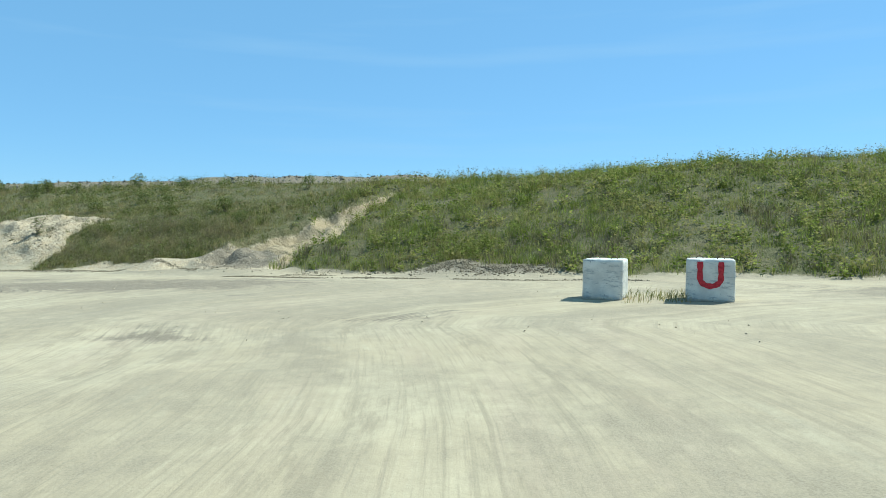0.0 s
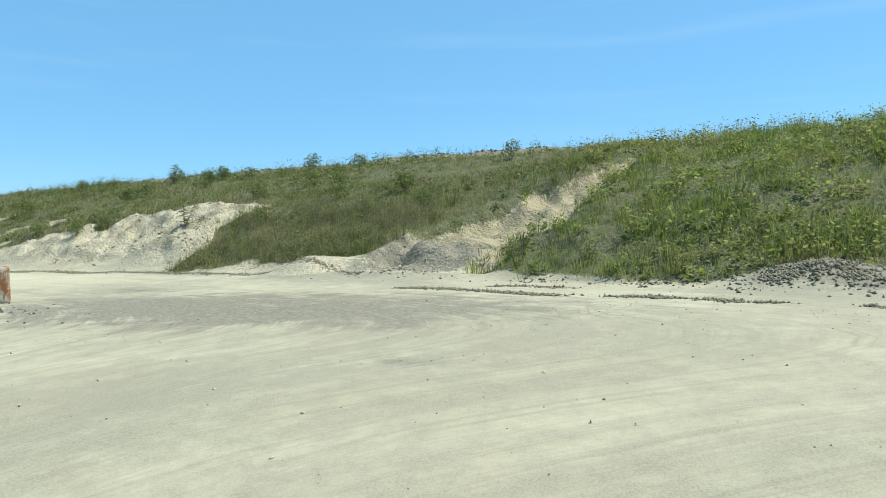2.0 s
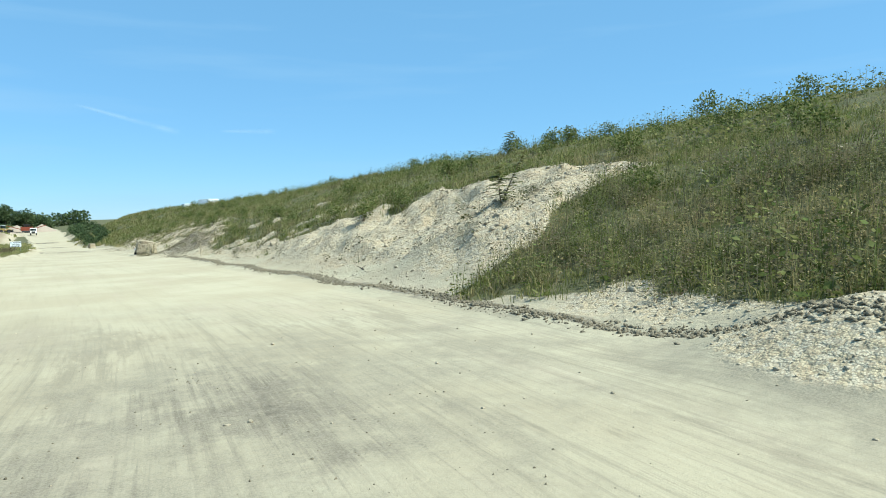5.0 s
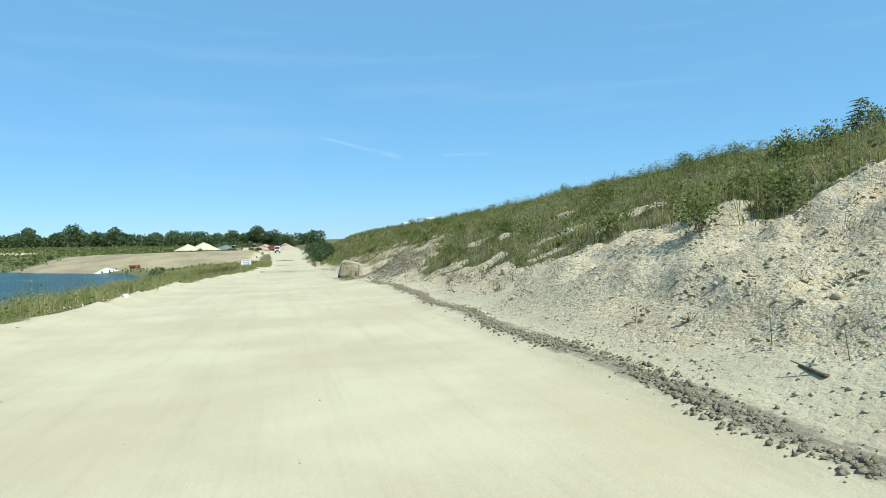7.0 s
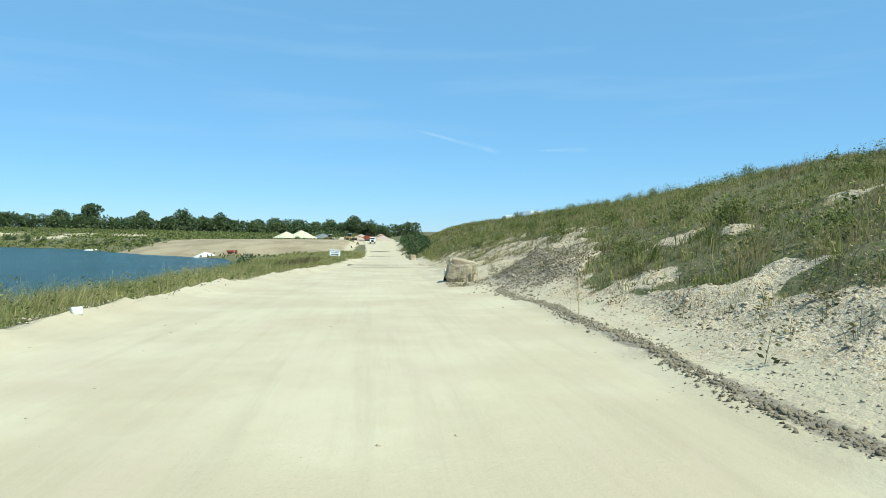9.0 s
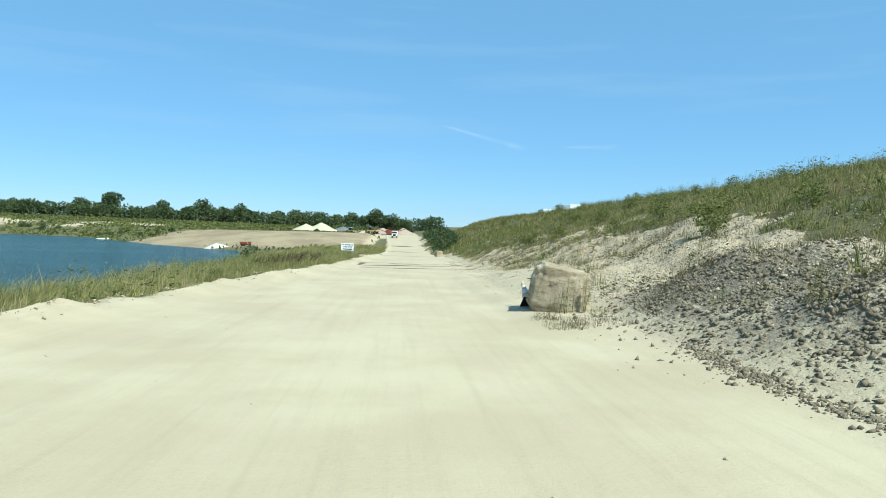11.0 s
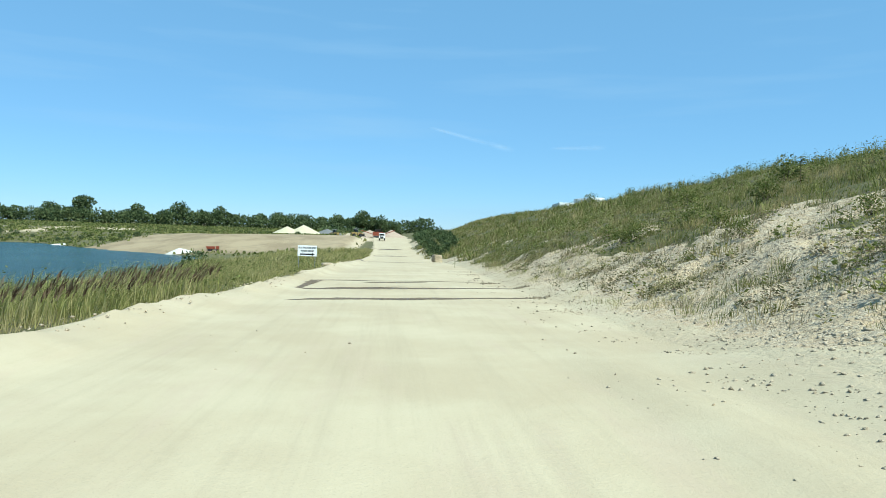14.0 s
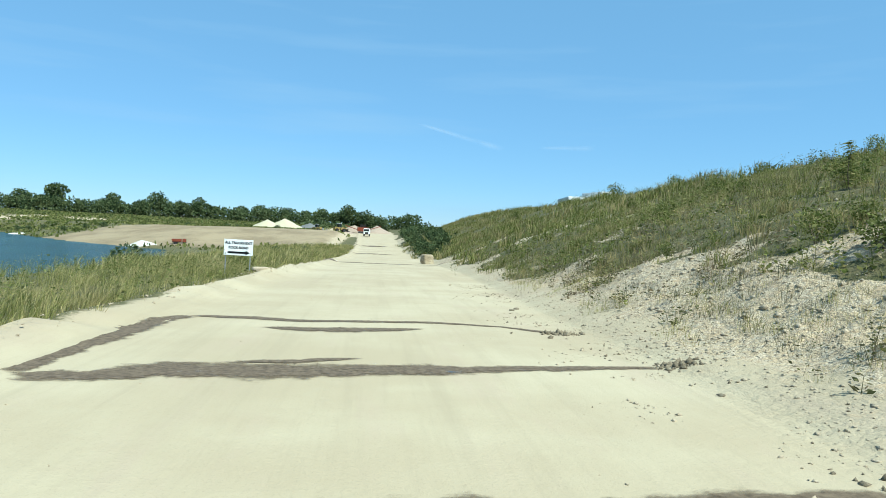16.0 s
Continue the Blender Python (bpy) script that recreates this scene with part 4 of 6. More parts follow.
def build_stones():
    x, y = scatter(52000, 2.0, 12, -60, 45, lambda x, y: (1 - 0.9 * cover_veg(x, y)) * smooth(x - toe_x(y), 0.2, 2.2) * (0.15 + 0.85 * clumpy(x, y, 1.6, 121, 0.4, 0.65)) * 0.75)
    s = 0.025 + 0.10 * rng.uniform(0, 1, len(x)) ** 4.5 + 0.015 * rng.uniform(0, 1, len(x))
    grit("scree", x, y, s, STONE, "loose pale limestone scree on the bank")
    x, y = scatter(6000, 2.2, 12, -60, 34, lambda x, y: (1 - 0.9 * cover_veg(x, y)) * smooth(x - toe_x(y), 0.8, 2.4) * (0.1 + 0.9 * clumpy(x, y, 1.2, 120, 0.45, 0.62)) * np.interp(y, [-30, -15], [0.8, 0.35]))
    stones("scree", x, y, 0.05 + 0.11 * rng.uniform(0, 1, len(x)) ** 3, STONE, "broken limestone lumps lying on the bank", "scree")
    x, y = scatter(105000, 1.8, 10, -58, 30, lambda x, y: (1 - 0.9 * cover_veg(x, y)) * (0.06 * smooth(x - toe_x(y), -0.3, 0.3) + 0.94 * cover_stony(x, y) * smooth(x - toe_x(y), 0, 0.6)) * (0.25 + 0.75 * clumpy(x, y, 1.1, 122, 0.35, 0.6)) * 0.85)
    grit("scree", x, y, 0.018 + 0.05 * rng.uniform(0, 1, len(x)) ** 2.5, STONE, "sharp small limestone bits on the bank")
    x, y = scatter(260000, 0.5, 5, -61, -17, lambda x, y: np.exp(-((x - toe_x(y) + 0.05 + 0.12 * np.sin(y * 0.9)) / 0.15) ** 2) * (0.45 + 0.55 * clumpy(x, y, 1.0, 123, 0.35, 0.6)))
    s = 0.018 + 0.055 * rng.uniform(0, 1, len(x)) ** 3
    grit("clods", x, y, s, CLOD, "dark earth clods in a ridge along the road edge")
    x, y = scatter(90000, 1.0, 6.5, -52, 32, lambda x, y: np.exp(-((x - toe_x(y) - np.interp(y, [-20, -8], [0.35, -0.1])) / np.interp(y, [-20, -8], [0.6, 0.95])) ** 2) * clumpy(x, y, 0.8, 124, 0.42, 0.66) * np.interp(y, [-20, -8], [0.5, 0.85]))
    k = rng.uniform(0, 1, len(x)) < 0.86
    s = 0.012 + 0.045 * rng.uniform(0, 1, len(x)) ** 3
    grit("gravel", x[k], y[k], s[k], STONE, "pale stony crumbs along the foot of the bank")
    grit("clods", x[~k], y[~k], s[~k], CLOD, "brown crumbs of soil along the foot of the bank")
    x, y = scatter(1200, 0.6, 6, -17, 30, lambda x, y: np.exp(-((x - toe_x(y) + 0.5) / 0.5) ** 2) * clumpy(x, y, 1.2, 125, 0.5, 0.7) * 0.6)
    stones("clods", x, y, 0.03 + 0.09 * rng.uniform(0, 1, len(x)) ** 2.5, CLOD, "scattered earth clods beside the road", "clods")
    # heaps of clods near the boulder and at the yard's edge
    for k, count, lo, hi, mat, label in ((7, 6500, 0.015, 0.11, CLOD, "heap of grey-brown clay clods"), (8, 6000, 0.015, 0.12, CLOD, "heap of grey-brown clay clods"), (2, 4600, 0.015, 0.11, CLOD, "low dark heap of broken clay"), (3, 4600, 0.015, 0.11, CLOD, "low dark heap of broken clay"),
                                         (0, 700, 0.02, 0.11, STONE, "grey heap of washed-down gravel"), (1, 200, 0.03, 0.09, STONE, "small pale heap of gravel"), (9, 300, 0.03, 0.09, STONE, "small pale heap of gravel")):
        hx, hy, lx, ly, hh = HEAPS[k]
        x, y = hx + lx * 0.6 * rng.normal(0, 1, count), hy + ly * 0.6 * rng.normal(0, 1, count)
        keep = rng.uniform(0, 1, count) < 0.2 + 0.8 * clumpy(x, y, 0.6, 131, 0.35, 0.6)
        x, y, count = x[keep], y[keep], int(keep.sum())
        grit("clod_heap" if mat in (CLOD, EARTH_CLOD) else "gravel_heap", x, y, (lo + (hi - lo) * rng.uniform(0, 1, count) ** 2.6) * 0.85, mat, label)
    # ridges thrown up by tyres in the yard
    for x0, y0, x1, y1, count in ((-1.0, -63.6, -2.2, -70.8, 4200), (-0.4, -65.6, -0.2, -69.0, 700), (-2.3, -70.6, -3.3, -78.5, 1600)):
        u = rng.uniform(0, 1, count)
        x = x0 + (x1 - x0) * u + rng.normal(0, 0.085, count) + 0.16 * np.sin(u * 9)
        y = y0 + (y1 - y0) * u + rng.normal(0, 0.10, count)
        keep = rng.uniform(0, 1, count) < clumpy(x, y, 0.9, 127, 0.28, 0.55)
        x, y, count = x[keep], y[keep], int(keep.sum())
        grit("clods", x, y, 0.015 + 0.06 * rng.uniform(0, 1, count) ** 2.5, CLOD, "ridge of clods thrown up by tyres")
    # crumbling lip at the foot of the green bank, and debris beside the stained block
    x, y = scatter(9000, -2.5, 4, -74, -61, lambda x, y: np.exp(-((x - toe_x(y) - 0.05) / 0.3) ** 2) * clumpy(x, y, 1.3, 129, 0.35, 0.6))
    grit("clods", x, y, 0.02 + 0.08 * rng.uniform(0, 1, len(x)) ** 3, CLOD, "crumbled dark soil along the foot of the green bank")
    # the debris is a patch of dark stones and clods
    x, y = rng.normal(-7.2, 0.7, 420), rng.normal(-57.4, 1.2, 420)
    grit("rubble", x, y, 0.015 + 0.045 * rng.uniform(0, 1, 420) ** 3, RUBBLE, "dark broken stones and clods beside the concrete block")
    x, y = scatter(40000, -16, 1, -78, -53, lambda x, y: cover_grey(x, y) * (x < toe_x(y)) * clumpy(x, y, 0.7, 133, 0.4, 0.65) * 0.75)
    grit("clods", x, y, 0.007 + 0.014 * rng.uniform(0, 1, len(x)) ** 2.5, CLOD, "fine dark crumbs churned up in the yard")
    # mud and sticks left at the ends of the wet streaks
    for cx, cy in ((3.80, 15.82), (3.28, 18.68), (3.55, 11.98)):
        grit("clods", cx + rng.normal(0, 0.16, 90), cy + rng.normal(0, 0.10, 90), 0.02 + 0.08 * rng.uniform(0, 1, 90) ** 2, CLOD, "dark muddy clods at the end of a wet streak")
    # gravel on road and yard
    x, y = scatter(9000, -14, 4, -80, 40, lambda x, y: (x < toe_x(y)) * (x > left_x(np.maximum(y, -48)) - 6 * (y < -48)) * (0.1 + 0.5 * (y < -50)))
    stones("gravel", x, y, 0.012 + 0.035 * rng.uniform(0, 1, len(x)) ** 4, STONE, "loose small stones on the dusty ground", "gravel")
    x, y = scatter(16000, -9, -3, -44, 60, lambda x, y: np.exp(-((left_x(y) - x + 0.1) / 0.45) ** 2) * 0.8)
    grit("gravel", x, y, 0.02 + 0.06 * rng.uniform(0, 1, len(x)) ** 4, STONE, "pale stones along the verge")
    # grey rubble on top of the bank
    x, y = scatter(5000, 19, 30, -66, 18, lambda x, y: smooth(x - toe_x(y), 20, 22.5) * 0.9)
    stones("rubble", x, y, 0.07 + 0.20 * rng.uniform(0, 1, len(x)) ** 2.5, RUBBLE, "grey broken rubble on top of the bank", "rubble")


build_stones()


# ---- things on the quarry road ----
def concrete_material():
    n = Nodes("painted_concrete", 0.9)
    big, mid, fine = n.noise(2.5, 5, 0.65), n.noise(9, 5, 0.7), n.noise(60, 3)
    c = n.mix(n.step(big, 0.35, 0.7), (0.525, 0.508, 0.451), (0.672, 0.656, 0.582))
    c = n.mix(n.math("MULTIPLY", n.step(n.noise(4, 5, 0.7, stretch=(1, 1, 4)), 0.52, 0.66), 0.8), c, (0.279, 0.303, 0.295))
    c = n.mix(n.math("MULTIPLY", n.step(mid, 0.6, 0.72), 0.8), c, (0.164, 0.172, 0.164))
    n.colour(c)
    n.bump(n.math("ADD", mid, fine), 0.5, 0.01)
    return n.mat


WHITE_CONCRETE = concrete_material()
RED_PAINT = plain("red_paint", (0.42, 0.03, 0.04), 0.7, vary=0.35, scale=20)
STEEL = plain("rusty_steel", (0.16, 0.10, 0.07), 0.7, 0.4, 0.4, 30)


def rust_concrete():
    n = Nodes("rust_stained_concrete", 0.9)
    c = n.mix(n.step(n.noise(3, 5, 0.65), 0.35, 0.65), (0.238, 0.196, 0.133), (0.434, 0.385, 0.287))
    c = n.mix(n.step(n.noise(2.2, 5, 0.7, stretch=(1.6, 1.6, 0.5)), 0.50, 0.58), c, (0.21, 0.091, 0.038))
    c = n.mix(n.step(n.noise(1.7, 4, 0.6, stretch=(2.4, 2.4, 0.3)), 0.58, 0.64), c, (0.252, 0.032, 0.028))
    n.colour(c)
    n.bump(n.noise(30, 5, 0.7), 0.6, 0.015)
    return n.mat


RUST_CONCRETE = rust_concrete()


def concrete_block(m, w, d, h, mat, label, seed, hooks=True):
    """A cast block with chipped edges and lifting loops."""
    ob = base("concrete_block", m, label, "concrete block", "concrete blocks")
    bm = bmesh.new()
    bmesh.ops.create_cube(bm, size=1.0)
    bmesh.ops.subdivide_edges(bm, edges=list(bm.edges), cuts=11, use_grid_fill=True)
    bmesh.ops.scale(bm, vec=(w, d, h), verts=bm.verts)
    bmesh.ops.translate(bm, vec=(0, 0, h / 2), verts=bm.verts)
    bm.normal_update()
    for v in bm.verts:
        near = sorted((w / 2 - abs(v.co.x), d / 2 - abs(v.co.y), min(v.co.z, h - v.co.z)))
        worn = 0.035 * max(0.0, 1 - near[1] / 0.06) * (0.4 + 1.3 * max(0.0, noise.noise(v.co * 6 + Vector((seed, 0, 0)))))
        v.co -= v.normal * (worn + 0.008 * noise.fractal(v.co * 5 + Vector((0, seed, 0)), 1, 2, 3))
        v.co.z = max(v.co.z, -0.02)
    part("body", bm, mat, ob, smooth_shade=True)
    if hooks:
        for sx in (-0.22, 0.22):
            bm = bmesh.new()
            for k in range(9):
                a0, a1 = math.pi * k / 9, math.pi * (k + 1) / 9
                p0, p1 = Vector((sx * w + 0.07 * math.cos(a0), 0, h - 0.01 + 0.07 * math.sin(a0))), Vector((sx * w + 0.07 * math.cos(a1), 0, h - 0.01 + 0.07 * math.sin(a1)))
                t = tube(0.009, 0.009, (p1 - p0).length * 1.1, Matrix.Translation(p0) @ (p1 - p0).to_track_quat("Z", "Y").to_matrix().to_4x4(), 6)
                me = bpy.data.meshes.new("t")
                t.to_mesh(me)
                t.free()
                bm.from_mesh(me)
                bpy.data.meshes.remove(me)
            part("lifting_loop", bm, STEEL, ob, "rusty steel lifting loop")
    return ob


def painted_u(parent, y, w, tall, z):
    """The letter U in a broad brush line, on the block's front."""
    bm = bmesh.new()
    path = [Vector((-w / 2, 0, z + tall))]
    path += [Vector((-w / 2, 0, z + tall * (1 - k / 4 * 0.68))) for k in range(1, 5)]
    path += [Vector((-w / 2 * math.cos(math.pi * k / 12), 0, z + tall * 0.32 * (1 - math.sin(math.pi * k / 12)))) for k in range(1, 12)]
    path += [Vector((w / 2, 0, z + tall * (0.32 + 0.68 * k / 4))) for k in range(0, 5)]
    rows = []
    for i, p in enumerate(path):
        t = (path[min(i + 1, len(path) - 1)] - path[max(i - 1, 0)]).normalized()
        n = Vector((t.z, 0, -t.x))
        half = 0.055 + 0.008 * math.sin(i * 2.1)
        rows.append([bm.verts.new((q.x, y + e, q.z)) for q in (p - n * half, p + n * half) for e in (0.0, 0.02)])
    for a, b in zip(rows, rows[1:]):
        bm.faces.new((a[0], a[2], b[2], b[0]))
        bm.faces.new((a[1], b[1], b[3], a[3]))
        bm.faces.new((a[0], b[0], b[1], a[1]))
        bm.faces.new((a[2], a[3], b[3], b[2]))
    part("painted_letter", bm, RED_PAINT, parent, "red brush-painted letter U")


def block_pose(x, y, turn):
    return pose(x, y, at_height(x, y) - 0.015, 0, 0, turn)


concrete_block(block_pose(-8.40, -77.28, -101), 0.86, 0.80, 0.88, WHITE_CONCRETE, "whitewashed concrete block with chipped edges", 3)
b = concrete_block(block_pose(-8.55, -79.42, -98), 0.95, 0.85, 0.88, WHITE_CONCRETE, "whitewashed concrete block with a red painted letter", 8)
painted_u(b, -0.437, 0.40, 0.50, 0.33)
concrete_block(block_pose(-5.72, -55.35, -28), 0.95, 0.85, 0.86, RUST_CONCRETE, "rust-stained pale concrete block beside the yard", 14, hooks=False)


def boulder(m, w, d, h, mat, label, seed, flat=0.0, detail=5):
    bm = bmesh.new()
    bmesh.ops.create_icosphere(bm, subdivisions=detail, radius=1.0)
    for v in bm.verts:
        p = v.co.copy()
        q = Vector([math.copysign(abs(c) ** 0.54, c) for c in p])
        q *= 1.0 + 0.11 * noise.fractal(p * 1.3 + Vector((seed, 0, 0)), 1, 2, 3)
        ledge = noise.noise(Vector((p.x * 0.8 + seed, p.y * 0.8, p.z * 4.5)))
        crack = max(0.0, 0.12 - abs(noise.noise(p * 2.2 + Vector((0, 0, seed))))) / 0.12
        q *= 1.0 + 0.06 * ledge + 0.03 * noise.fractal(p * 5, 0.8, 2, 4) - 0.07 * crack ** 2
        q.x *= 1.0 - (0.62 if p.x < 0 else 0.2) * max(0.0, -p.z - 0.2)
        q.z = min(q.z, 0.82 + 0.10 * noise.noise(p * 2.0 + Vector((0, seed, 0))) - flat * p.x)
        v.co = Vector((q.x * w / 2, q.y * d / 2, (q.z + 0.78) * h / 1.62))
    bm.normal_update()
    ob = part("boulder", bm, mat, None, smooth_shade=True)
    ob.matrix_world = m
    return tagged(ob, label, "boulder")


def boulder_material():
    n = Nodes("limestone_boulder", 0.9)
    big, mid, fine = n.noise(1.4, 6, 0.65), n.noise(6, 6, 0.7), n.noise(40, 4, 0.7)
    c = n.mix(n.step(big, 0.35, 0.68), (0.3, 0.24, 0.15), (0.495, 0.427, 0.292))
    c = n.mix(n.math("MULTIPLY", n.step(n.noise(2.2, 5, 0.7, stretch=(1, 1, 5)), 0.5, 0.68), 0.75), c, (0.128, 0.094, 0.053))
    c = n.mix(n.math("MULTIPLY", n.step(mid, 0.53, 0.66), 0.65), c, (0.128, 0.098, 0.06))
    c = n.mix(n.math("MULTIPLY", n.step(fine, 0.55, 0.7), 0.4), c, (0.413, 0.383, 0.3))
    n.colour(c)
    n.bump(n.math("ADD", mid, n.math("MULTIPLY", fine, 0.4)), 0.8, 0.03)
    return n.mat


BOULDER = boulder_material()
boulder(pose(2.60, -12.36, at_height(2.5, -12.3) - 0.10, 0, 7, -14), 1.26, 1.0, 1.04, BOULDER, "large pale limestone boulder with a flat top", 2.3, 0.16)
boulder(pose(5.0, 65.9, at_height(5.0, 65.9) - 0.08, 0, 0, 14), 1.05, 0.9, 0.9, BOULDER, "squarish pale boulder at the road edge", 7.1, 0.05, 4)
boulder(pose(-6.42, -26.3, at_height(-6.42, -26.3) - 0.02, 0, 0, 40), 0.2, 0.17, 0.16, WHITE_CONCRETE, "white rounded stone on the verge", 4.4, 0, 3)
boulder(pose(4.78, -33.3, at_height(4.78, -33.3) - 0.05, 0, 0, 10), 0.20, 0.17, 0.16, STONE, "pale stone on the bare bank", 5.9, 0, 3)
boulder(pose(-3.9, 33.6, at_height(-3.9, 33.6) - 0.03, 0, 0, 25), 0.62, 0.3, 0.16, STONE, "flat pale stone beside the sign", 9.2, 0, 3)

CONE_ORANGE = plain("faded_orange_plastic", (0.62, 0.43, 0.31), 0.6, vary=0.35, scale=7)
CONE_WHITE = plain("dirty_white_band", (0.68, 0.66, 0.60), 0.55, vary=0.35, scale=12)
RUBBER = plain("black_rubber", (0.018, 0.018, 0.018), 0.7, vary=0.4, scale=9)


def traffic_cone(m):
    ob = base("traffic_cone", m, "faded orange traffic cone leaning by the boulder", "traffic cone")
    part("foot", box(0.36, 0.36, 0.035, bevel=0.008), RUBBER, ob, "black rubber foot")
    edges = [(0.135, 0.03, CONE_ORANGE, "lower_body"), (0.108, 0.25, CONE_WHITE, "reflective_band"), (0.080, 0.40, CONE_ORANGE, "middle_body"), (0.066, 0.47, CONE_WHITE, "reflective_band"), (0.052, 0.56, CONE_ORANGE, "upper_body"),
             (0.030, 0.74, None, "")]
    for (r1, z1, mat, name), (r2, z2, *_) in zip(edges, edges[1:]):
        part(name, tube(r1 + (0.003 if mat is CONE_WHITE else 0), r2 + (0.003 if mat is CONE_WHITE else 0), z2 - z1, Matrix.Translation((0, 0, z1)), 24), mat, ob, smooth_shade=True)
    part("tip", tube(0.030, 0.022, 0.02, Matrix.Translation((0, 0, 0.74)), 16), CONE_ORANGE, ob)
    return ob


foot, tip = Vector((2.15, -11.80, at_height(2.15, -11.75) + 0.115)), Vector((2.07, -11.35, at_height(2.1, -11.4) + 0.56))
traffic_cone(Matrix.LocRotScale(foot, (tip - foot).to_track_quat("Z", "Y"), Vector((1, 1, 1)) * (tip - foot).length / 0.76))


def rubber_flap(m):
    """A torn dark mat, curled up at one edge."""
    bm = bmesh.new()
    nx, ny = 14, 9
    grid = []
    for j in range(ny):
        for i in range(nx):
            u, v = i / (nx - 1) - 0.5, j / (ny - 1) - 0.5
            z = 0.02 + 0.30 * max(0.0, u + 0.05) ** 1.4 * (1 + 0.5 * v) + 0.02 * noise.noise(Vector((u * 5, v * 5, 3)))
            grid.append(bm.verts.new((u * (0.44 + 0.07 * math.sin(v * 7)), v * (0.3 + 0.05 * math.sin(u * 9)), z * 0.65)))
    for j in range(ny - 1):
        for i in range(nx - 1):
            bm.faces.new((grid[j * nx + i], grid[j * nx + i + 1], grid[(j + 1) * nx + i + 1], grid[(j + 1) * nx + i]))
    bmesh.ops.solidify(bm, geom=list(bm.faces), thickness=0.015)
    ob = part("rubber_mat", bm, RUBBER, None)
    ob.matrix_world = m
    return tagged(ob, "torn black rubber mat curled on the ground", "rubber mat")


rubber_flap(pose(3.52, -5.75, at_height(3.52, -5.75) + 0.01, 8, 0, 8) @ Matrix.Scale(0.8, 4))

WOOD = plain("weathered_wood", (0.42, 0.34, 0.22), 0.85, vary=0.35, scale=14)


def stake(x, y, tall, tilt):
    ob = base("survey_stake", pose(x, y, at_height(x, y) - 0.08, tilt, -tilt, 20), "weathered wooden survey stake with a short crosspiece", "stake")
    bm = box(0.045, 0.03, tall, bevel=0.004)
    for v in bm.verts:
        if v.co.z < 0.05:
            v.co.x *= 0.3
            v.co.y *= 0.3
    part("shaft", bm, WOOD, ob)
    part("crosspiece", box(0.14, 0.02, 0.04, (0, -0.027, tall * 0.62), 0.003), WOOD, ob)


stake(3.40, -25.8, 0.85, 2)


def fallen_branch(x, y, length, turn):
    """A dead dark branch with two short twigs, lying on the slope."""
    ob = base("fallen_branch", pose(x, y, at_height(x, y) + 0.012, 0, 0, turn), "dead dark branch lying on the scree", "branch")
    lie = pose(-length / 2, 0, 0, 0, 90, 0)
    part("branch", tube(0.02, 0.011, length, lie, 8), BARK, ob, smooth_shade=True)
    for k, a in ((0.35, 35), (0.6, -40)):
        part("twig", tube(0.011, 0.005, 0.22, pose(length * (k - 0.5), 0, 0.01, 0, 75, a), 6), BARK, ob)


fallen_branch(2.95, -46.2, 0.42, 75)

GALV = plain("galvanised_post", (0.36, 0.37, 0.36), 0.5, 0.6, 0.25, 12)
SIGN_WHITE = plain("sign_white", (0.80, 0.81, 0.80), 0.5, vary=0.12, scale=3)
INK = plain("black_lettering", (0.02, 0.02, 0.025), 0.6, vary=0.3)


def lettering(name, text, size, at, parent):
    curve = bpy.data.curves.new(name, "FONT")
    curve.body, curve.size, curve.align_x, curve.extrude = text, size, "CENTER", 0.003
    curve.offset = 0.006
    t = bpy.data.objects.new(name, curve)
    me = bpy.data.meshes.new_from_object(t)
    bpy.data.objects.remove(t)
    me.materials.append(INK)
    ob = new(name, me)
    ob.parent = parent
    ob.matrix_basis = pose(*at, 90, 0, 0)
    return ob


def exit_sign(m):
    ob = base("direction_sign", m, "white direction sign with black lettering on two steel posts", "sign")
    w, h, mid = 1.20, 0.68, 1.42
    board = part("board", box(w, 0.03, h, (0, 0, mid - h / 2), 0.006), SIGN_WHITE, ob)
    lettering("lettering", "ALL TRUCKS EXIT", 0.140, (0, -0.021, mid + 0.15), board)
    lettering("lettering", "ROCK ROAD", 0.140, (0, -0.021, mid - 0.05), board)
    bm = bmesh.new()
    for pts in (((-0.44, -0.045), (0.30, -0.045), (0.30, 0.045), (-0.44, 0.045)), ((0.30, -0.10), (0.48, 0.0), (0.30, 0.10))):
        bm.faces.new([bm.verts.new((x, -0.019, mid - 0.22 + z)) for x, z in pts])
    bmesh.ops.solidify(bm, geom=list(bm.faces), thickness=0.006)
    part("arrow", bm, INK, board, "black arrow pointing along the road")
    for x in (-0.52, 0.50):
        part("post", join([box(0.045, 0.02, mid + 0.55, (x, 0.028, -0.35), 0.003), box(0.02, 0.03, mid + 0.55, (x, 0.045, -0.35), 0.003)]), GALV, ob)
        for z in (mid + 0.25, mid - 0.25):
            part("bolt", tube(0.012, 0.012, 0.012, Matrix.Translation((x, -0.015, z)) @ pose(0, 0, 0, 90), 8), STEEL, ob)
    return ob


exit_sign(pose(-5.52, 37.6, -1.90, 0, 1.5, 4))


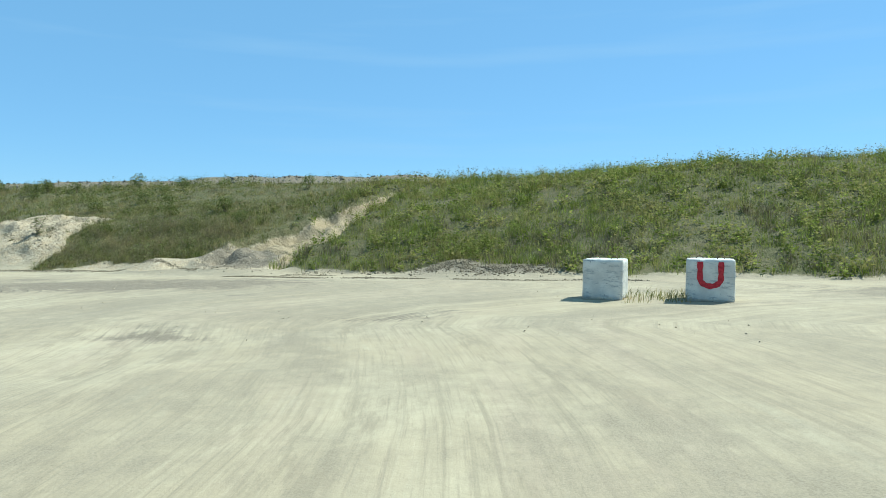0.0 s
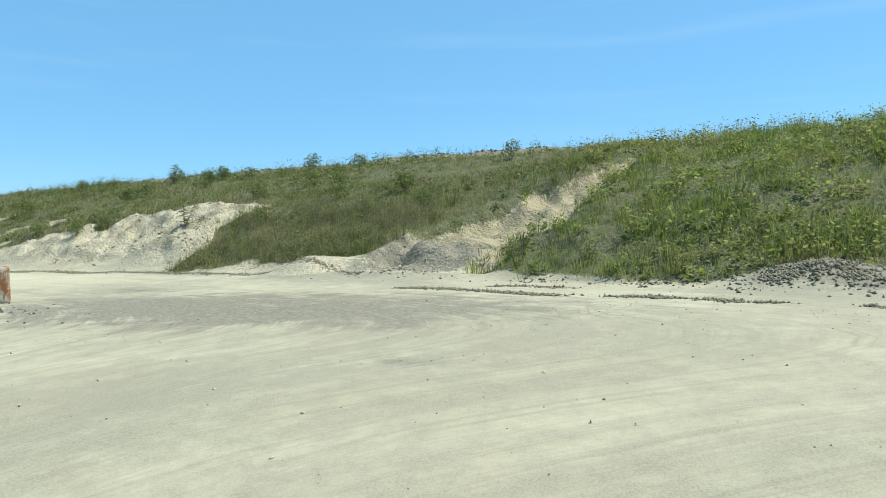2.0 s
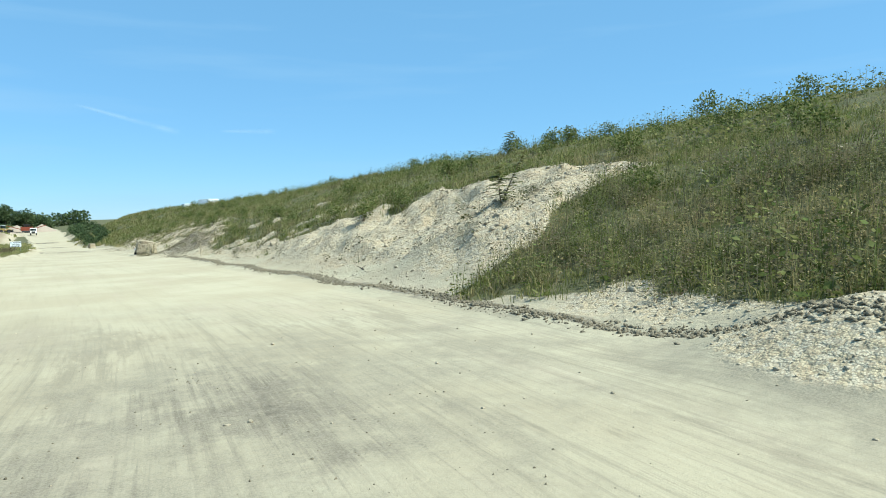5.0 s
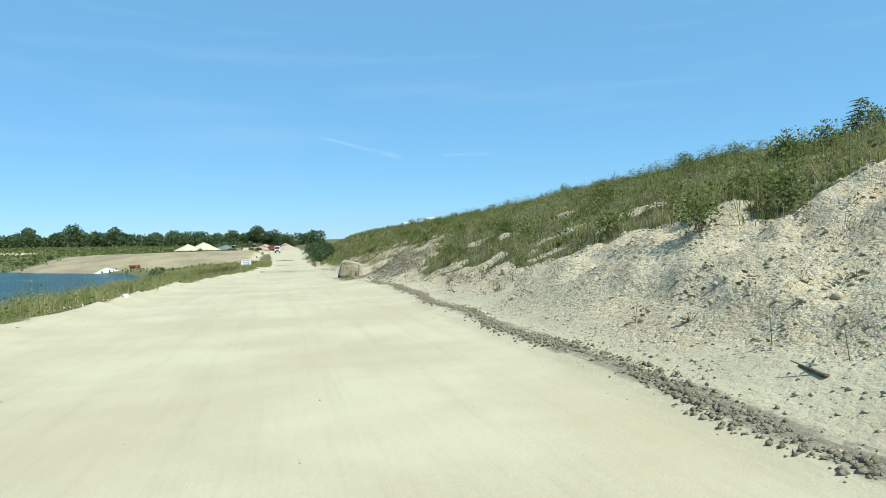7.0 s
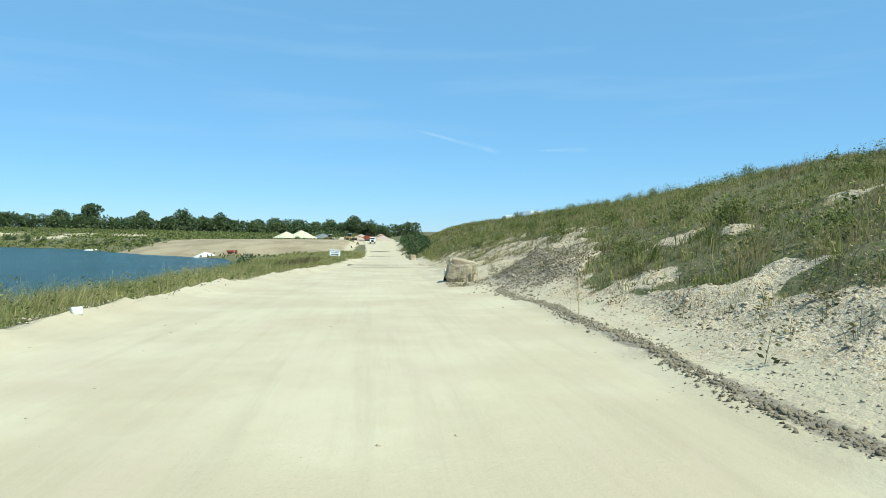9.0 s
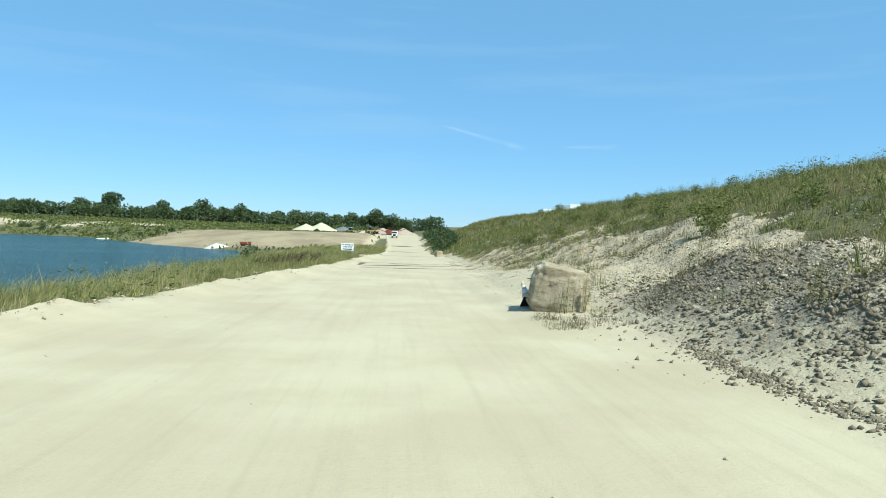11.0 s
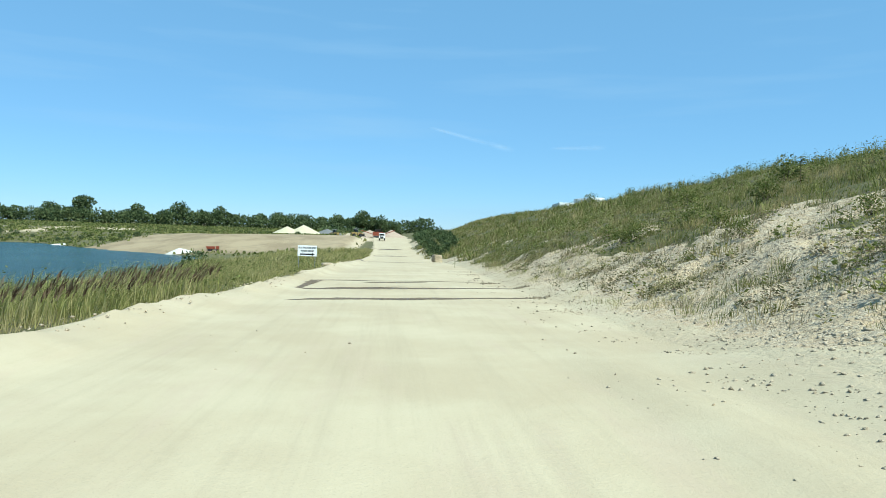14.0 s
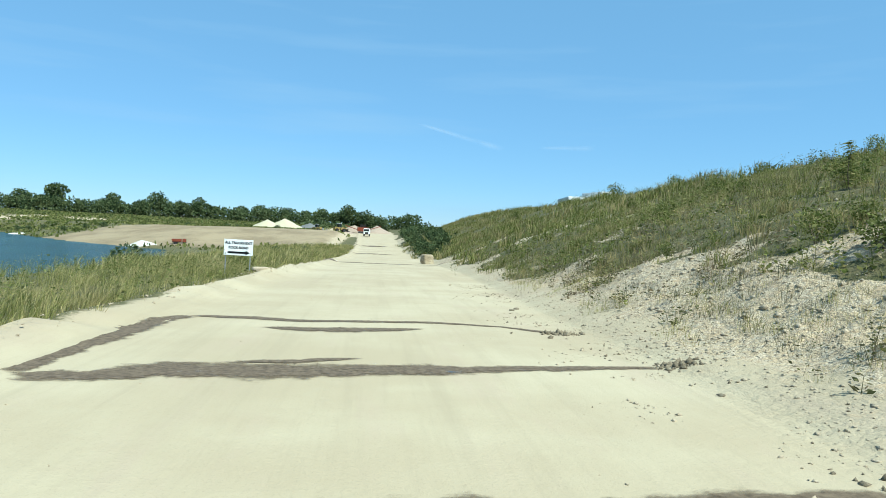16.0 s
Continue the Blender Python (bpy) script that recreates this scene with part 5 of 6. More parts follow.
# ---- wet streaks on the road ----
def wet_material():
    """Dark mud that thins out to nothing at a ragged rim."""
    n = Nodes("wet_mud", 0.5)
    mid, fine = n.noise(2.2, 5, 0.65), n.noise(14, 5, 0.7)
    n.colour(n.mix(n.step(fine, 0.3, 0.7), (0.081, 0.058, 0.035), (0.182, 0.136, 0.085)))
    n.link(n.ramp(n.step(mid, 0.62, 0.70), (0.0, (0.75,) * 3), (1.0, (0.15,) * 3)), n.bsdf.inputs["Roughness"])
    n.bump(fine, 0.5, 0.012)
    rim = n.tree.nodes.new("ShaderNodeAttribute")
    rim.attribute_name = "rim"
    ragged = n.math("ADD", n.math("MULTIPLY", n.noise(1.8, 7, 0.75, stretch=(0.5, 2.0, 1)), 1.0), n.math("MULTIPLY", fine, 0.45))
    n.link(n.step(n.math("SUBTRACT", ragged, n.math("MULTIPLY", rim.outputs["Fac"], 0.72)), 0.16, 0.50), n.bsdf.inputs["Alpha"])
    return n.mat


WET = wet_material()


def wet_streak(path, widths, seed, label, ragged=0.45):
    """A wet band that follows a line over the road."""
    pts, wid = [], []
    for (a, b), (wa, wb) in zip(zip(path, path[1:]), zip(widths, widths[1:])):
        steps = max(2, int((Vector(b) - Vector(a)).length / 0.08))
        for k in range(steps):
            u = k / steps
            pts.append(Vector(a).lerp(Vector(b), u))
            wid.append(wa + (wb - wa) * u)
    pts.append(Vector(path[-1]))
    wid.append(widths[-1])
    across = (-1.0, -0.6, -0.25, 0.25, 0.6, 1.0)
    flat, rim = [], []
    for i, (p, w) in enumerate(zip(pts, wid)):
        t = (pts[min(i + 1, len(pts) - 1)] - pts[max(i - 1, 0)]).normalized()
        n = Vector((-t.y, t.x))
        end = min(i, len(pts) - 1 - i) / 6
        for k in across:
            r = max(0.02, w * (0.75 + ragged * noise.fractal(Vector((p.x * 0.9, p.y * 0.9 + (9 if k > 0 else 0), seed)), 0.4, 2, 5)))
            flat.append(p + n * k * r + n * 0.12 * noise.noise(Vector((p.x * 0.5, p.y * 0.5, seed + 4))))
            rim.append(max(abs(k), 1 - end))
    zs = height(np.array([q.x for q in flat]), np.array([q.y for q in flat])) + 0.008
    bm = bmesh.new()
    vs = [bm.verts.new((q.x, q.y, z)) for q, z in zip(flat, zs)]
    c = len(across)
    for i in range(len(pts) - 1):
        for k in range(c - 1):
            a = i * c + k
            bm.faces.new((vs[a], vs[a + 1], vs[a + c + 1], vs[a + c]))
    ob = part("wet_streak", bm, WET, None)
    ob.data.attributes.new("rim", "FLOAT", "POINT").data.foreach_set("value", rim)
    return tagged(ob, label, "wet streak", "wet streaks across the road", "structure")


wet_streak([(-3.0, 10.7), (-2.2, 11.1), (-1.3, 11.25), (-0.2, 11.4), (0.9, 11.65), (2.1, 11.84), (3.5, 11.96)], [0.12, 0.42, 0.5, 0.65, 0.6, 0.3, 0.12], 1, "broad wet muddy streak across the road")
wet_streak([(-3.2, 14.95), (-2.6, 15.05), (-1.7, 15.25), (-0.9, 15.32), (0.2, 15.35), (1.45, 15.54), (2.45, 15.68), (3.75, 15.82)], [0.2, 0.55, 0.8, 0.75, 0.65, 0.45, 0.28, 0.14], 2, "wet muddy streak across the road")
wet_streak([(-1.4, 15.75), (-0.6, 15.92), (0.3, 16.1)], [0.08, 0.3, 0.04], 6, "faint wet blotch beside the streak")
wet_streak([(-3.15, 14.9), (-3.16, 16.3), (-3.05, 18.0), (-2.95, 19.4), (-2.8, 20.1)], [0.25, 0.38, 0.4, 0.38, 0.25], 3, "wet muddy patch along the road edge")
wet_streak([(-2.9, 20.0), (-1.2, 19.68), (0.2, 19.72), (1.45, 19.76), (2.5, 19.45), (3.3, 18.7)], [0.3, 0.32, 0.34, 0.26, 0.16, 0.22], 4, "thin wet streak across the road")
wet_streak([(-1.5, 18.7), (-0.2, 18.45), (1.2, 18.95)], [0.06, 0.7, 0.06], 5, "wet muddy blotch on the road")
wet_streak([(-4.6, 62.5), (-2.2, 62.8), (1.5, 60.3), (4.2, 60.0), (6.2, 61.0)], [1.6, 2.4, 1.5, 0.9, 0.5], 8, "wet streak across the road farther on")
wet_streak([(-2.8, 112), (0.5, 113), (3.4, 112)], [2.2, 3.2, 1.0], 9, "far wet streak across the road")
wet_streak([(-2.8, 160), (0.5, 162), (3.4, 161)], [3, 6, 2], 10, "far wet streak across the road")


# ---- vapour trails ----
def vapour_trail(ends, wide, label):
    """A thin white streak of ice cloud high in the distance."""
    a, b = (Vector(e) for e in ends)
    up = (b - a).cross(Vector((0, 1, 0))).normalized() * wide
    verts, alpha = [], []
    for k in range(25):
        u = k / 24
        for h in (-1.0, 0.0, 1.0):
            verts.append(a.lerp(b, u) + up * h * (0.5 + 0.8 * u))
            alpha.append((1 - abs(h)) * min(1.0, 6 * u, 6 * (1 - u)))
    quads = np.array([[k * 3 + h, k * 3 + h + 1, k * 3 + h + 4, k * 3 + h + 3] for k in range(24) for h in (0, 1)])
    ob = mesh_np("vapour_trail", np.array(verts), quads, None, TRAIL)
    ob.data.attributes.new("veil", "FLOAT", "POINT").data.foreach_set("value", alpha)
    return tagged(ob, label, "vapour trail", "vapour trails", "structure")


def trail_material():
    n = Nodes("ice_cloud", 1.0)
    n.colour((0.85, 0.85, 0.85))
    thin = n.tree.nodes.new("ShaderNodeAttribute")
    thin.attribute_name = "veil"
    n.link(n.math("MULTIPLY", n.math("MULTIPLY", thin.outputs["Fac"], n.step(n.noise(0.008, 4, 0.6), 0.2, 0.6)), 0.14), n.bsdf.inputs["Alpha"])
    return n.mat


TRAIL = trail_material()
vapour_trail(((172, 2921, 459), (560, 2890, 358)), 13, "thin white vapour trail in the blue sky")
vapour_trail(((705, 2850, 369), (940, 2790, 371)), 12, "short white vapour trail in the blue sky")


# ---- shrubs, saplings and trees ----
def leaf_cloud(lobes, count, size, seed, squash=0.85):
    """Leaves on the outside of several lobes: arrays of corners."""
    r = np.random.default_rng(seed)
    pts, outs = [], []
    share = np.array([l[3] ** 2 for l in lobes])
    for (cx, cy, cz, rad), k in zip(lobes, (share / share.sum() * count).astype(int)):
        d = r.normal(0, 1, (k, 3))
        d /= np.linalg.norm(d, axis=1)[:, None]
        reach = rad * (1 - 0.45 * r.uniform(0, 1, k) ** 2.2) * (0.85 + 0.3 * value_noise(d[:, 0] * 3 + cx + seed, d[:, 1] * 3 + d[:, 2] * 5, 1.0, seed))
        pts.append(np.array([cx, cy, cz]) + d * reach[:, None] * np.array([1, 1, squash]))
        outs.append(d)
    p, d = np.concatenate(pts), np.concatenate(outs)
    k = len(p)
    d = d + r.normal(0, 0.6, (k, 3))
    d /= np.linalg.norm(d, axis=1)[:, None]
    c = np.cross(d, r.normal(0, 1, (k, 3)))
    c /= np.linalg.norm(c, axis=1)[:, None]
    s = size * r.uniform(0.6, 1.4, k)[:, None]
    return np.stack([p, p + d * s * 0.5 + c * s * 0.32, p + d * s, p + d * s * 0.5 - c * s * 0.32], 1).reshape(-1, 3)


def limbs(paths, parent, name="stem"):
    """Tapered limbs along lines of (place, radius)."""
    bm = bmesh.new()
    for line in paths:
        rings = []
        for i, (p, rad) in enumerate(line):
            p = Vector(p)
            t = (Vector(line[min(i + 1, len(line) - 1)][0]) - Vector(line[max(i - 1, 0)][0])).normalized()
            a = t.orthogonal().normalized()
            b = t.cross(a)
            rings.append([bm.verts.new(p + (a * math.cos(k * math.pi / 3) + b * math.sin(k * math.pi / 3)) * rad) for k in range(6)])
        for ra, rb in zip(rings, rings[1:]):
            for k in range(6):
                bm.faces.new((ra[k], ra[(k + 1) % 6], rb[(k + 1) % 6], rb[k]))
    return part(name, bm, BARK, parent)


def plant(name, label, category, group, seed, tall, wide, leaves, size, mat, trunk, crown="crown"):
    """A shrub or tree with its limbs and leaves; tall and wide in metres."""
    r = random.Random(seed)
    ob = base(name, Matrix(), label, category, group)
    n = r.randint(6, 9)
    lobes, lines = [], []
    for k in range(n):
        a, q = 2 * math.pi * (k + r.random() * 0.7) / n, r.uniform(0.1, 0.34) * wide
        z = r.uniform(0.38, 0.78) * tall if trunk else r.uniform(0.25, 0.68) * tall
        lobes.append((q * math.cos(a), q * math.sin(a), z, r.uniform(0.20, 0.30) * min(wide, tall)))
    lobes.append((0, 0, tall * 0.74, 0.26 * min(wide, tall)))
    lobes.append((0, 0, tall * 0.5, 0.30 * wide))
    start = tall * (0.3 if trunk else 0.04)
    thick = tall * (0.028 if trunk else 0.014)
    if trunk:
        lines.append([((0, 0, -0.2), thick * 1.3), ((0.02 * tall, 0, tall * 0.3), thick), ((0, 0.01 * tall, tall * 0.75), thick * 0.35)])
    for x, y, z, rad in lobes:
        lines.append([((0, 0, start if trunk else -0.05), thick * 0.6), ((x * 0.5, y * 0.5, (start + z) / 2), thick * 0.4), ((x, y, z), thick * 0.15)])
    limbs(lines, ob, "trunk" if trunk else "woody_base")
    v = leaf_cloud(lobes, leaves, size, seed)
    crown_ob = mesh_np(crown, v, np.arange(len(v)).reshape(-1, 4), None, mat)
    crown_ob.parent = ob
    return ob


def set_down(x, y, turn, size, sink=0.05):
    """The matrix for a plant on the ground."""
    return Matrix.LocRotScale((x, y, at_height(x, y) - sink), Euler((0, 0, turn)), Vector((1, 1, 1)) * size)


def plant_many(patterns, places, sink=0.05):
    """Puts the patterns down at places (x, y, size), the first of each pattern itself, the others as copies."""
    r = random.Random(5)
    used = set()
    for x, y, size in places:
        ob = patterns[r.randrange(len(patterns))]
        m = set_down(x, y, r.uniform(0, 6.28), size * r.uniform(0.92, 1.08), sink)
        if ob.name in used:
            c = copy_thing(ob, Matrix())
            c.matrix_basis = m
        else:
            used.add(ob.name)
            ob.matrix_basis = m
    for ob in patterns:
        if ob.name not in used:
            for o in (*ob.children_recursive, ob):
                bpy.data.objects.remove(o)


r0 = random.Random(11)
shrubs = [plant("shrub", "low leafy green shrub among the grass", "shrub", "shrubs on the bank", 20 + k, 1.0, 1.1, 560, 0.074, LEAF, False) for k in range(4)]
spots = [(20.2, -30.4, 1.15), (19.6, -31.6, 0.9), (19.2, -20.5, 0.9), (19.5, -24.0, 1.0), (19.8, -4.3, 1.4), (19.6, -6.5, 1.0), (20.4, -1.5, 1.0), (21.6, 34.9, 1.5), (21.2, 33.2, 1.0), (18.6, -39.5, 1.0), (19.0, -36.5, 1.1),
         (17.0, -49.5, 1.0), (15.2, -59.6, 0.9), (18.9, -44.5, 1.2), (19.6, 8.0, 1.2), (20.2, 14.5, 1.5), (20.0, 19.0, 1.0), (20.5, 25.5, 1.1), (21.5, 43.0, 1.3), (22.6, 56.0, 1.3), (22.4, 68.0, 1.6), (17.5, 88.0, 1.4), (22.0, 100.0, 1.5),
         (5.3, -41.4, 0.8), (5.9, -40.6, 0.75), (6.5, -41.9, 0.85), (7.1, -40.2, 0.8), (7.9, -40.4, 0.7), (6.6, -36.0, 0.9), (7.6, -28.0, 0.9), (8.6, -22.5, 1.0), (9.8, -17.0, 1.0), (6.5, -20.8, 0.8), (10.2, -9.0, 1.0), (8.2, -7.6, 1.15), (7.4, -9.4, 0.7), (11.6, 4.5, 1.0),
         (8.9, 13.0, 0.9), (9.6, 16.0, 0.8), (7.9, 19.2, 0.7), (12.2, 22.0, 1.1), (13.4, 26.0, 1.0), (16.2, 21.5, 1.3), (14.6, 12.5, 0.9), (9.8, -57.0, 1.2), (8.5, -54.5, 0.9), (7.0, -59.6, 0.8), (6.0, -52.5, 0.8), (12.0, -52.0, 0.9)]
for k in range(14):
    y = r0.uniform(5, 32)
    spots.append((float(toe_x(y)) + r0.uniform(2.0, 6.5), y, r0.uniform(0.35, 0.75)))
for k in range(26):
    y = r0.uniform(-60, 60)
    spots.append((float(toe_x(y)) + r0.uniform(8, 17), y, r0.uniform(0.6, 1.1)))
for k in range(10):
    y = r0.uniform(-36, 30)
    spots.append((float(left_x(y)) - r0.uniform(2.5, 6), y, r0.uniform(0.6, 1.0)))
plant_many(shrubs, [(x, y, k * (0.7 if -12 < y < 45 and x > 18 else 1.0)) for x, y, k in spots])

big = [plant("bush", "dense dark green roadside bush", "bush", "bushes along the far road", 40 + k, 2.3, 3.6, 560, 0.31, LEAF_HAZY, False) for k in range(3)]
spots = [(-21.4, 69.8, 1.15), (-22.8, 71.4, 0.85), (7.2, 82, 0.7), (8.5, 88, 0.9), (7.0, 95, 0.85), (9.8, 99, 1.0), (7.4, 106, 1.0), (10.4, 112, 1.15), (8.0, 120, 1.1), (11.5, 128, 1.25), (8.4, 136, 1.2), (12.0, 145, 1.3), (9.2, 155, 1.3),
         (13.0, 165, 1.4), (9.5, 178, 1.4), (13.5, 190, 1.4), (10.5, 205, 1.5), (14.5, 222, 1.5), (11.5, 240, 1.5), (15, 262, 1.5), (13, 285, 1.6), (17, 305, 1.6), (-13.0, 118, 0.55), (-16.5, 125, 0.6), (-12, 132, 0.5)]
for k in range(22):
    u = r0.random()
    spots.append((-92 - 90 * u + r0.uniform(-6, 6), 222 + 62 * u + r0.uniform(0, 22), r0.uniform(0.5, 1.0)))
for k in range(8):
    spots.append((r0.uniform(-75, -30), r0.uniform(262, 300), r0.uniform(0.5, 0.9)))
plant_many(big, spots, 0.3)

trees = [plant("tree", "broad dark green tree in the far hedgerow", "tree", "trees of the far hedgerow", 60 + k, 14.5, 12.0 + 3 * (k % 2), 1500, 1.1, LEAF_HAZY, True) for k in range(4)]
spots = [(-205, 462, 1.30), (-168, 459, 1.02), (-139, 456, 1.10), (-113, 453, 0.98), (-228, 465, 1.0), (-16, 443, 1.08), (-5, 442, 0.90), (-24, 444, 0.72), (4, 436, 0.7), (-183, 470, 0.75), (-150, 464, 0.8), (-127, 462, 0.82)]
for k in range(30):
    spots.append((-330 + k * 11.4 + r0.uniform(-4, 4), 455 + r0.uniform(-6, 18), r0.uniform(0.6, 0.85)))
plant_many(trees, spots, 0.4)


def hedge():
    """The low, continuous growth under the far trees."""
    r = np.random.default_rng(3)
    lobes = [(x, 452 + r.uniform(-5, 6), float(height(np.array([x]), np.array([452.0]))[0]) + r.uniform(2.0, 6.0), r.uniform(3.2, 5.6)) for x in np.arange(-420, 30, 2.4)]
    lobes += [(x, r.uniform(352, 372), float(height(np.array([x]), np.array([360.0]))[0]) + r.uniform(0.5, 1.6), r.uniform(1.6, 3.0)) for x in np.arange(-34, -8, 2.6)]
    v = leaf_cloud(lobes, 36000, 1.5, 9)
    ob = mesh_np("hedge", v, np.arange(len(v)).reshape(-1, 4), None, LEAF_HAZY)
    tagged(ob, "continuous dark green undergrowth below the far trees", "hedge", kind="stuff")


hedge()


def sapling(x, y, tall, lean, turn, label, size=1.0):
    """A young tree with feathered leaves hanging from one leaning stem."""
    ob = base("sapling", pose(x, y, at_height(x, y) - 0.04, 0, 0, turn), label, "sapling")
    line, v = [], []
    r = np.random.default_rng(int(x * 100))
    for k in range(9):
        u = k / 8
        line.append(((lean * tall * u ** 1.3, 0.05 * math.sin(u * 4), tall * u), 0.018 * min(1.0, 1.3 * size) * (1 - 0.8 * u)))
    limbs([line], ob, "stem")
    for k in range(34):
        u = 0.12 + 0.88 * k / 33
        at = np.array([lean * tall * u ** 1.3, 0.05 * math.sin(u * 4), tall * u])
        a = r.uniform(0, 2 * np.pi)
        reach = size * (0.42 - 0.16 * u) * r.uniform(0.7, 1.2)
        out = np.array([math.cos(a), math.sin(a), 0.15])
        for j in range(9):
            w = (j + 1) / 9
            p = at + out * reach * w + np.array([0, 0, -0.28 * reach * w * w])
            for s in (-1, 1):
                d = np.array([-out[1] * s, out[0] * s, -0.35]) + out * 0.3
                d /= np.linalg.norm(d)
                c = np.cross(d, [0, 0, 1.0])
                ln = 0.105 * size * (1.1 - 0.5 * w)
                v += [p, p + d * ln * 0.5 + c * ln * 0.28, p + d * ln, p + d * ln * 0.5 - c * ln * 0.28]
    v = np.array(v)
    ob2 = mesh_np("foliage", v, np.arange(len(v)).reshape(-1, 4), None, LEAF)
    ob2.parent = ob
    return ob


sapling(5.15, -49.1, 0.95, -0.08, 0, "thin young sapling with feathered leaves on the scarp")
sapling(5.35, -48.9, 1.15, 0.5, -60, "leaning young sapling with feathered leaves on the scarp", 0.85)
sapling(20.0, -30.2, 1.5, 0.3, 20, "small bent tree on top of the bank", 1.6)
sapling(12.5, 24.5, 1.3, 0.1, 50, "tall leafy stalk standing out of the bank")
sapling(14.6, 18.0, 1.2, 0.05, 120, "tall leafy stalk standing out of the bank")
sapling(3.0, -13.1, 0.75, 0.25, -30, "thin leafless-stemmed weed beside the boulder", 0.32)


# ---- machines, heaps and trailers in the distance ----
TYRE = plain("tyre_rubber", (0.02, 0.02, 0.02), 0.8, vary=0.3, scale=8)
YELLOW = plain("machine_yellow", (0.27, 0.19, 0.06), 0.5, vary=0.25, scale=3)
DARK_STEEL = plain("dark_steel", (0.05, 0.05, 0.05), 0.6, 0.3, 0.3, 5)
MACHINE_RED = plain("machine_red", (0.20, 0.05, 0.025), 0.55, vary=0.25, scale=3)
PAINT_WHITE = plain("white_panels", (0.80, 0.80, 0.78), 0.45, vary=0.1, scale=1.2)
CAB_GLASS = plain("dark_cab_glass", (0.02, 0.028, 0.03), 0.1, vary=0.2, scale=2)
SAND = stone_material("screened_sand", (0.434, 0.385, 0.252), (0.518, 0.469, 0.322), 0.6, False)
WHITE_SAND = stone_material("white_sand", (0.504, 0.49, 0.434), (0.588, 0.574, 0.518), 0.6, False)
DARK_HEAP = stone_material("dark_gravel", (0.10, 0.105, 0.10), (0.2, 0.2, 0.19), 0.6, False)
BROWN_HEAP = stone_material("brown_gravel", (0.28, 0.21, 0.147), (0.406, 0.329, 0.252), 0.6, False)


def wheel(parent, x, y, z, rad, wide):
    ob = part("wheel", tube(rad, rad, wide, Matrix.Translation((x, y, z)) @ pose(0, 0, 0, 90, 0, 0) @ Matrix.Translation((0, 0, -wide / 2)), 18), TYRE, parent)
    part("rim", tube(rad * 0.5, rad * 0.5, wide * 1.06, Matrix.Translation((x, y, z)) @ pose(0, 0, 0, 90, 0, 0) @ Matrix.Translation((0, 0, -wide * 0.53)), 12), DARK_STEEL, ob)


def wheel_loader(x, y, turn, size, label):
    ob = base("wheel_loader", Matrix.LocRotScale((x, y, at_height(x, y)), Euler((0, 0, radians(turn))), Vector((size,) * 3)), label, "wheel loader", "earth-moving machines")
    part("rear_body", box(2.6, 2.0, 1.2, (-1.5, 0, 1.0), 0.12), YELLOW, ob)
    part("front_frame", box(2.0, 1.2, 0.8, (1.3, 0, 0.9), 0.1), YELLOW, ob)
    cab = part("cab", box(1.5, 1.6, 1.5, (-0.3, 0, 2.1), 0.1), CAB_GLASS, ob)
    part("cab_roof", box(1.7, 1.8, 0.14, (-0.3, 0, 3.6), 0.05), PAINT_WHITE, cab)
    for sx in (-1.9, 1.6):
        for sy in (-1.05, 1.05):
            wheel(ob, sx, sy, 0.8, 0.8, 0.6)
    for sy in (-0.5, 0.5):
        part("lift_arm", box(2.6, 0.2, 0.3, (0, 0, 0), 0.03, m=Matrix.Translation((2.4, sy, 1.5)) @ pose(0, 0, 0, 0, 22, 0)), YELLOW, ob)
    bm = bmesh.new()
    prof = [(3.3, 0.2), (4.4, 0.15), (4.3, 0.35), (3.6, 0.6), (3.5, 1.2), (3.8, 1.5), (3.6, 1.55), (3.2, 1.1)]
    sides = [[bm.verts.new((px, sy, pz)) for px, pz in prof] for sy in (-1.4, 1.4)]
    for k in range(len(prof)):
        j = (k + 1) % len(prof)
        bm.faces.new((sides[0][k], sides[0][j], sides[1][j], sides[1][k]))
    bm.faces.new(sides[0])
    bm.faces.new(sides[1][::-1])
    part("bucket", bm, DARK_STEEL, ob)
    return ob


def dumper(x, y, turn):
    ob = base("dump_truck", Matrix.LocRotScale((x, y, at_height(x, y)), Euler((0, 0, radians(turn))), Vector((0.46,) * 3)), "dark red dump truck parked by the lake", "dump truck", "earth-moving machines")
    part("chassis", box(6.6, 1.6, 0.4, (0, 0, 0.8), 0.05), DARK_STEEL, ob)
    bed = box(4.2, 2.4, 1.3, (-1.1, 0, 1.25), 0.06)
    for v in bed.verts:
        if v.co.z > 2 and v.co.x < -2.5:
            v.co.x -= 0.5
    part("bed", bed, MACHINE_RED, ob)
    cab = part("cab", box(1.7, 2.2, 1.7, (2.3, 0, 1.0), 0.12), MACHINE_RED, ob)
    part("windscreen", box(0.05, 1.8, 0.7, (3.16, 0, 1.9), 0.01), CAB_GLASS, cab)
    for sx in (-2.2, -0.9, 2.2):
        for sy in (-1.0, 1.0):
            wheel(ob, sx, sy, 0.55, 0.55, 0.4)


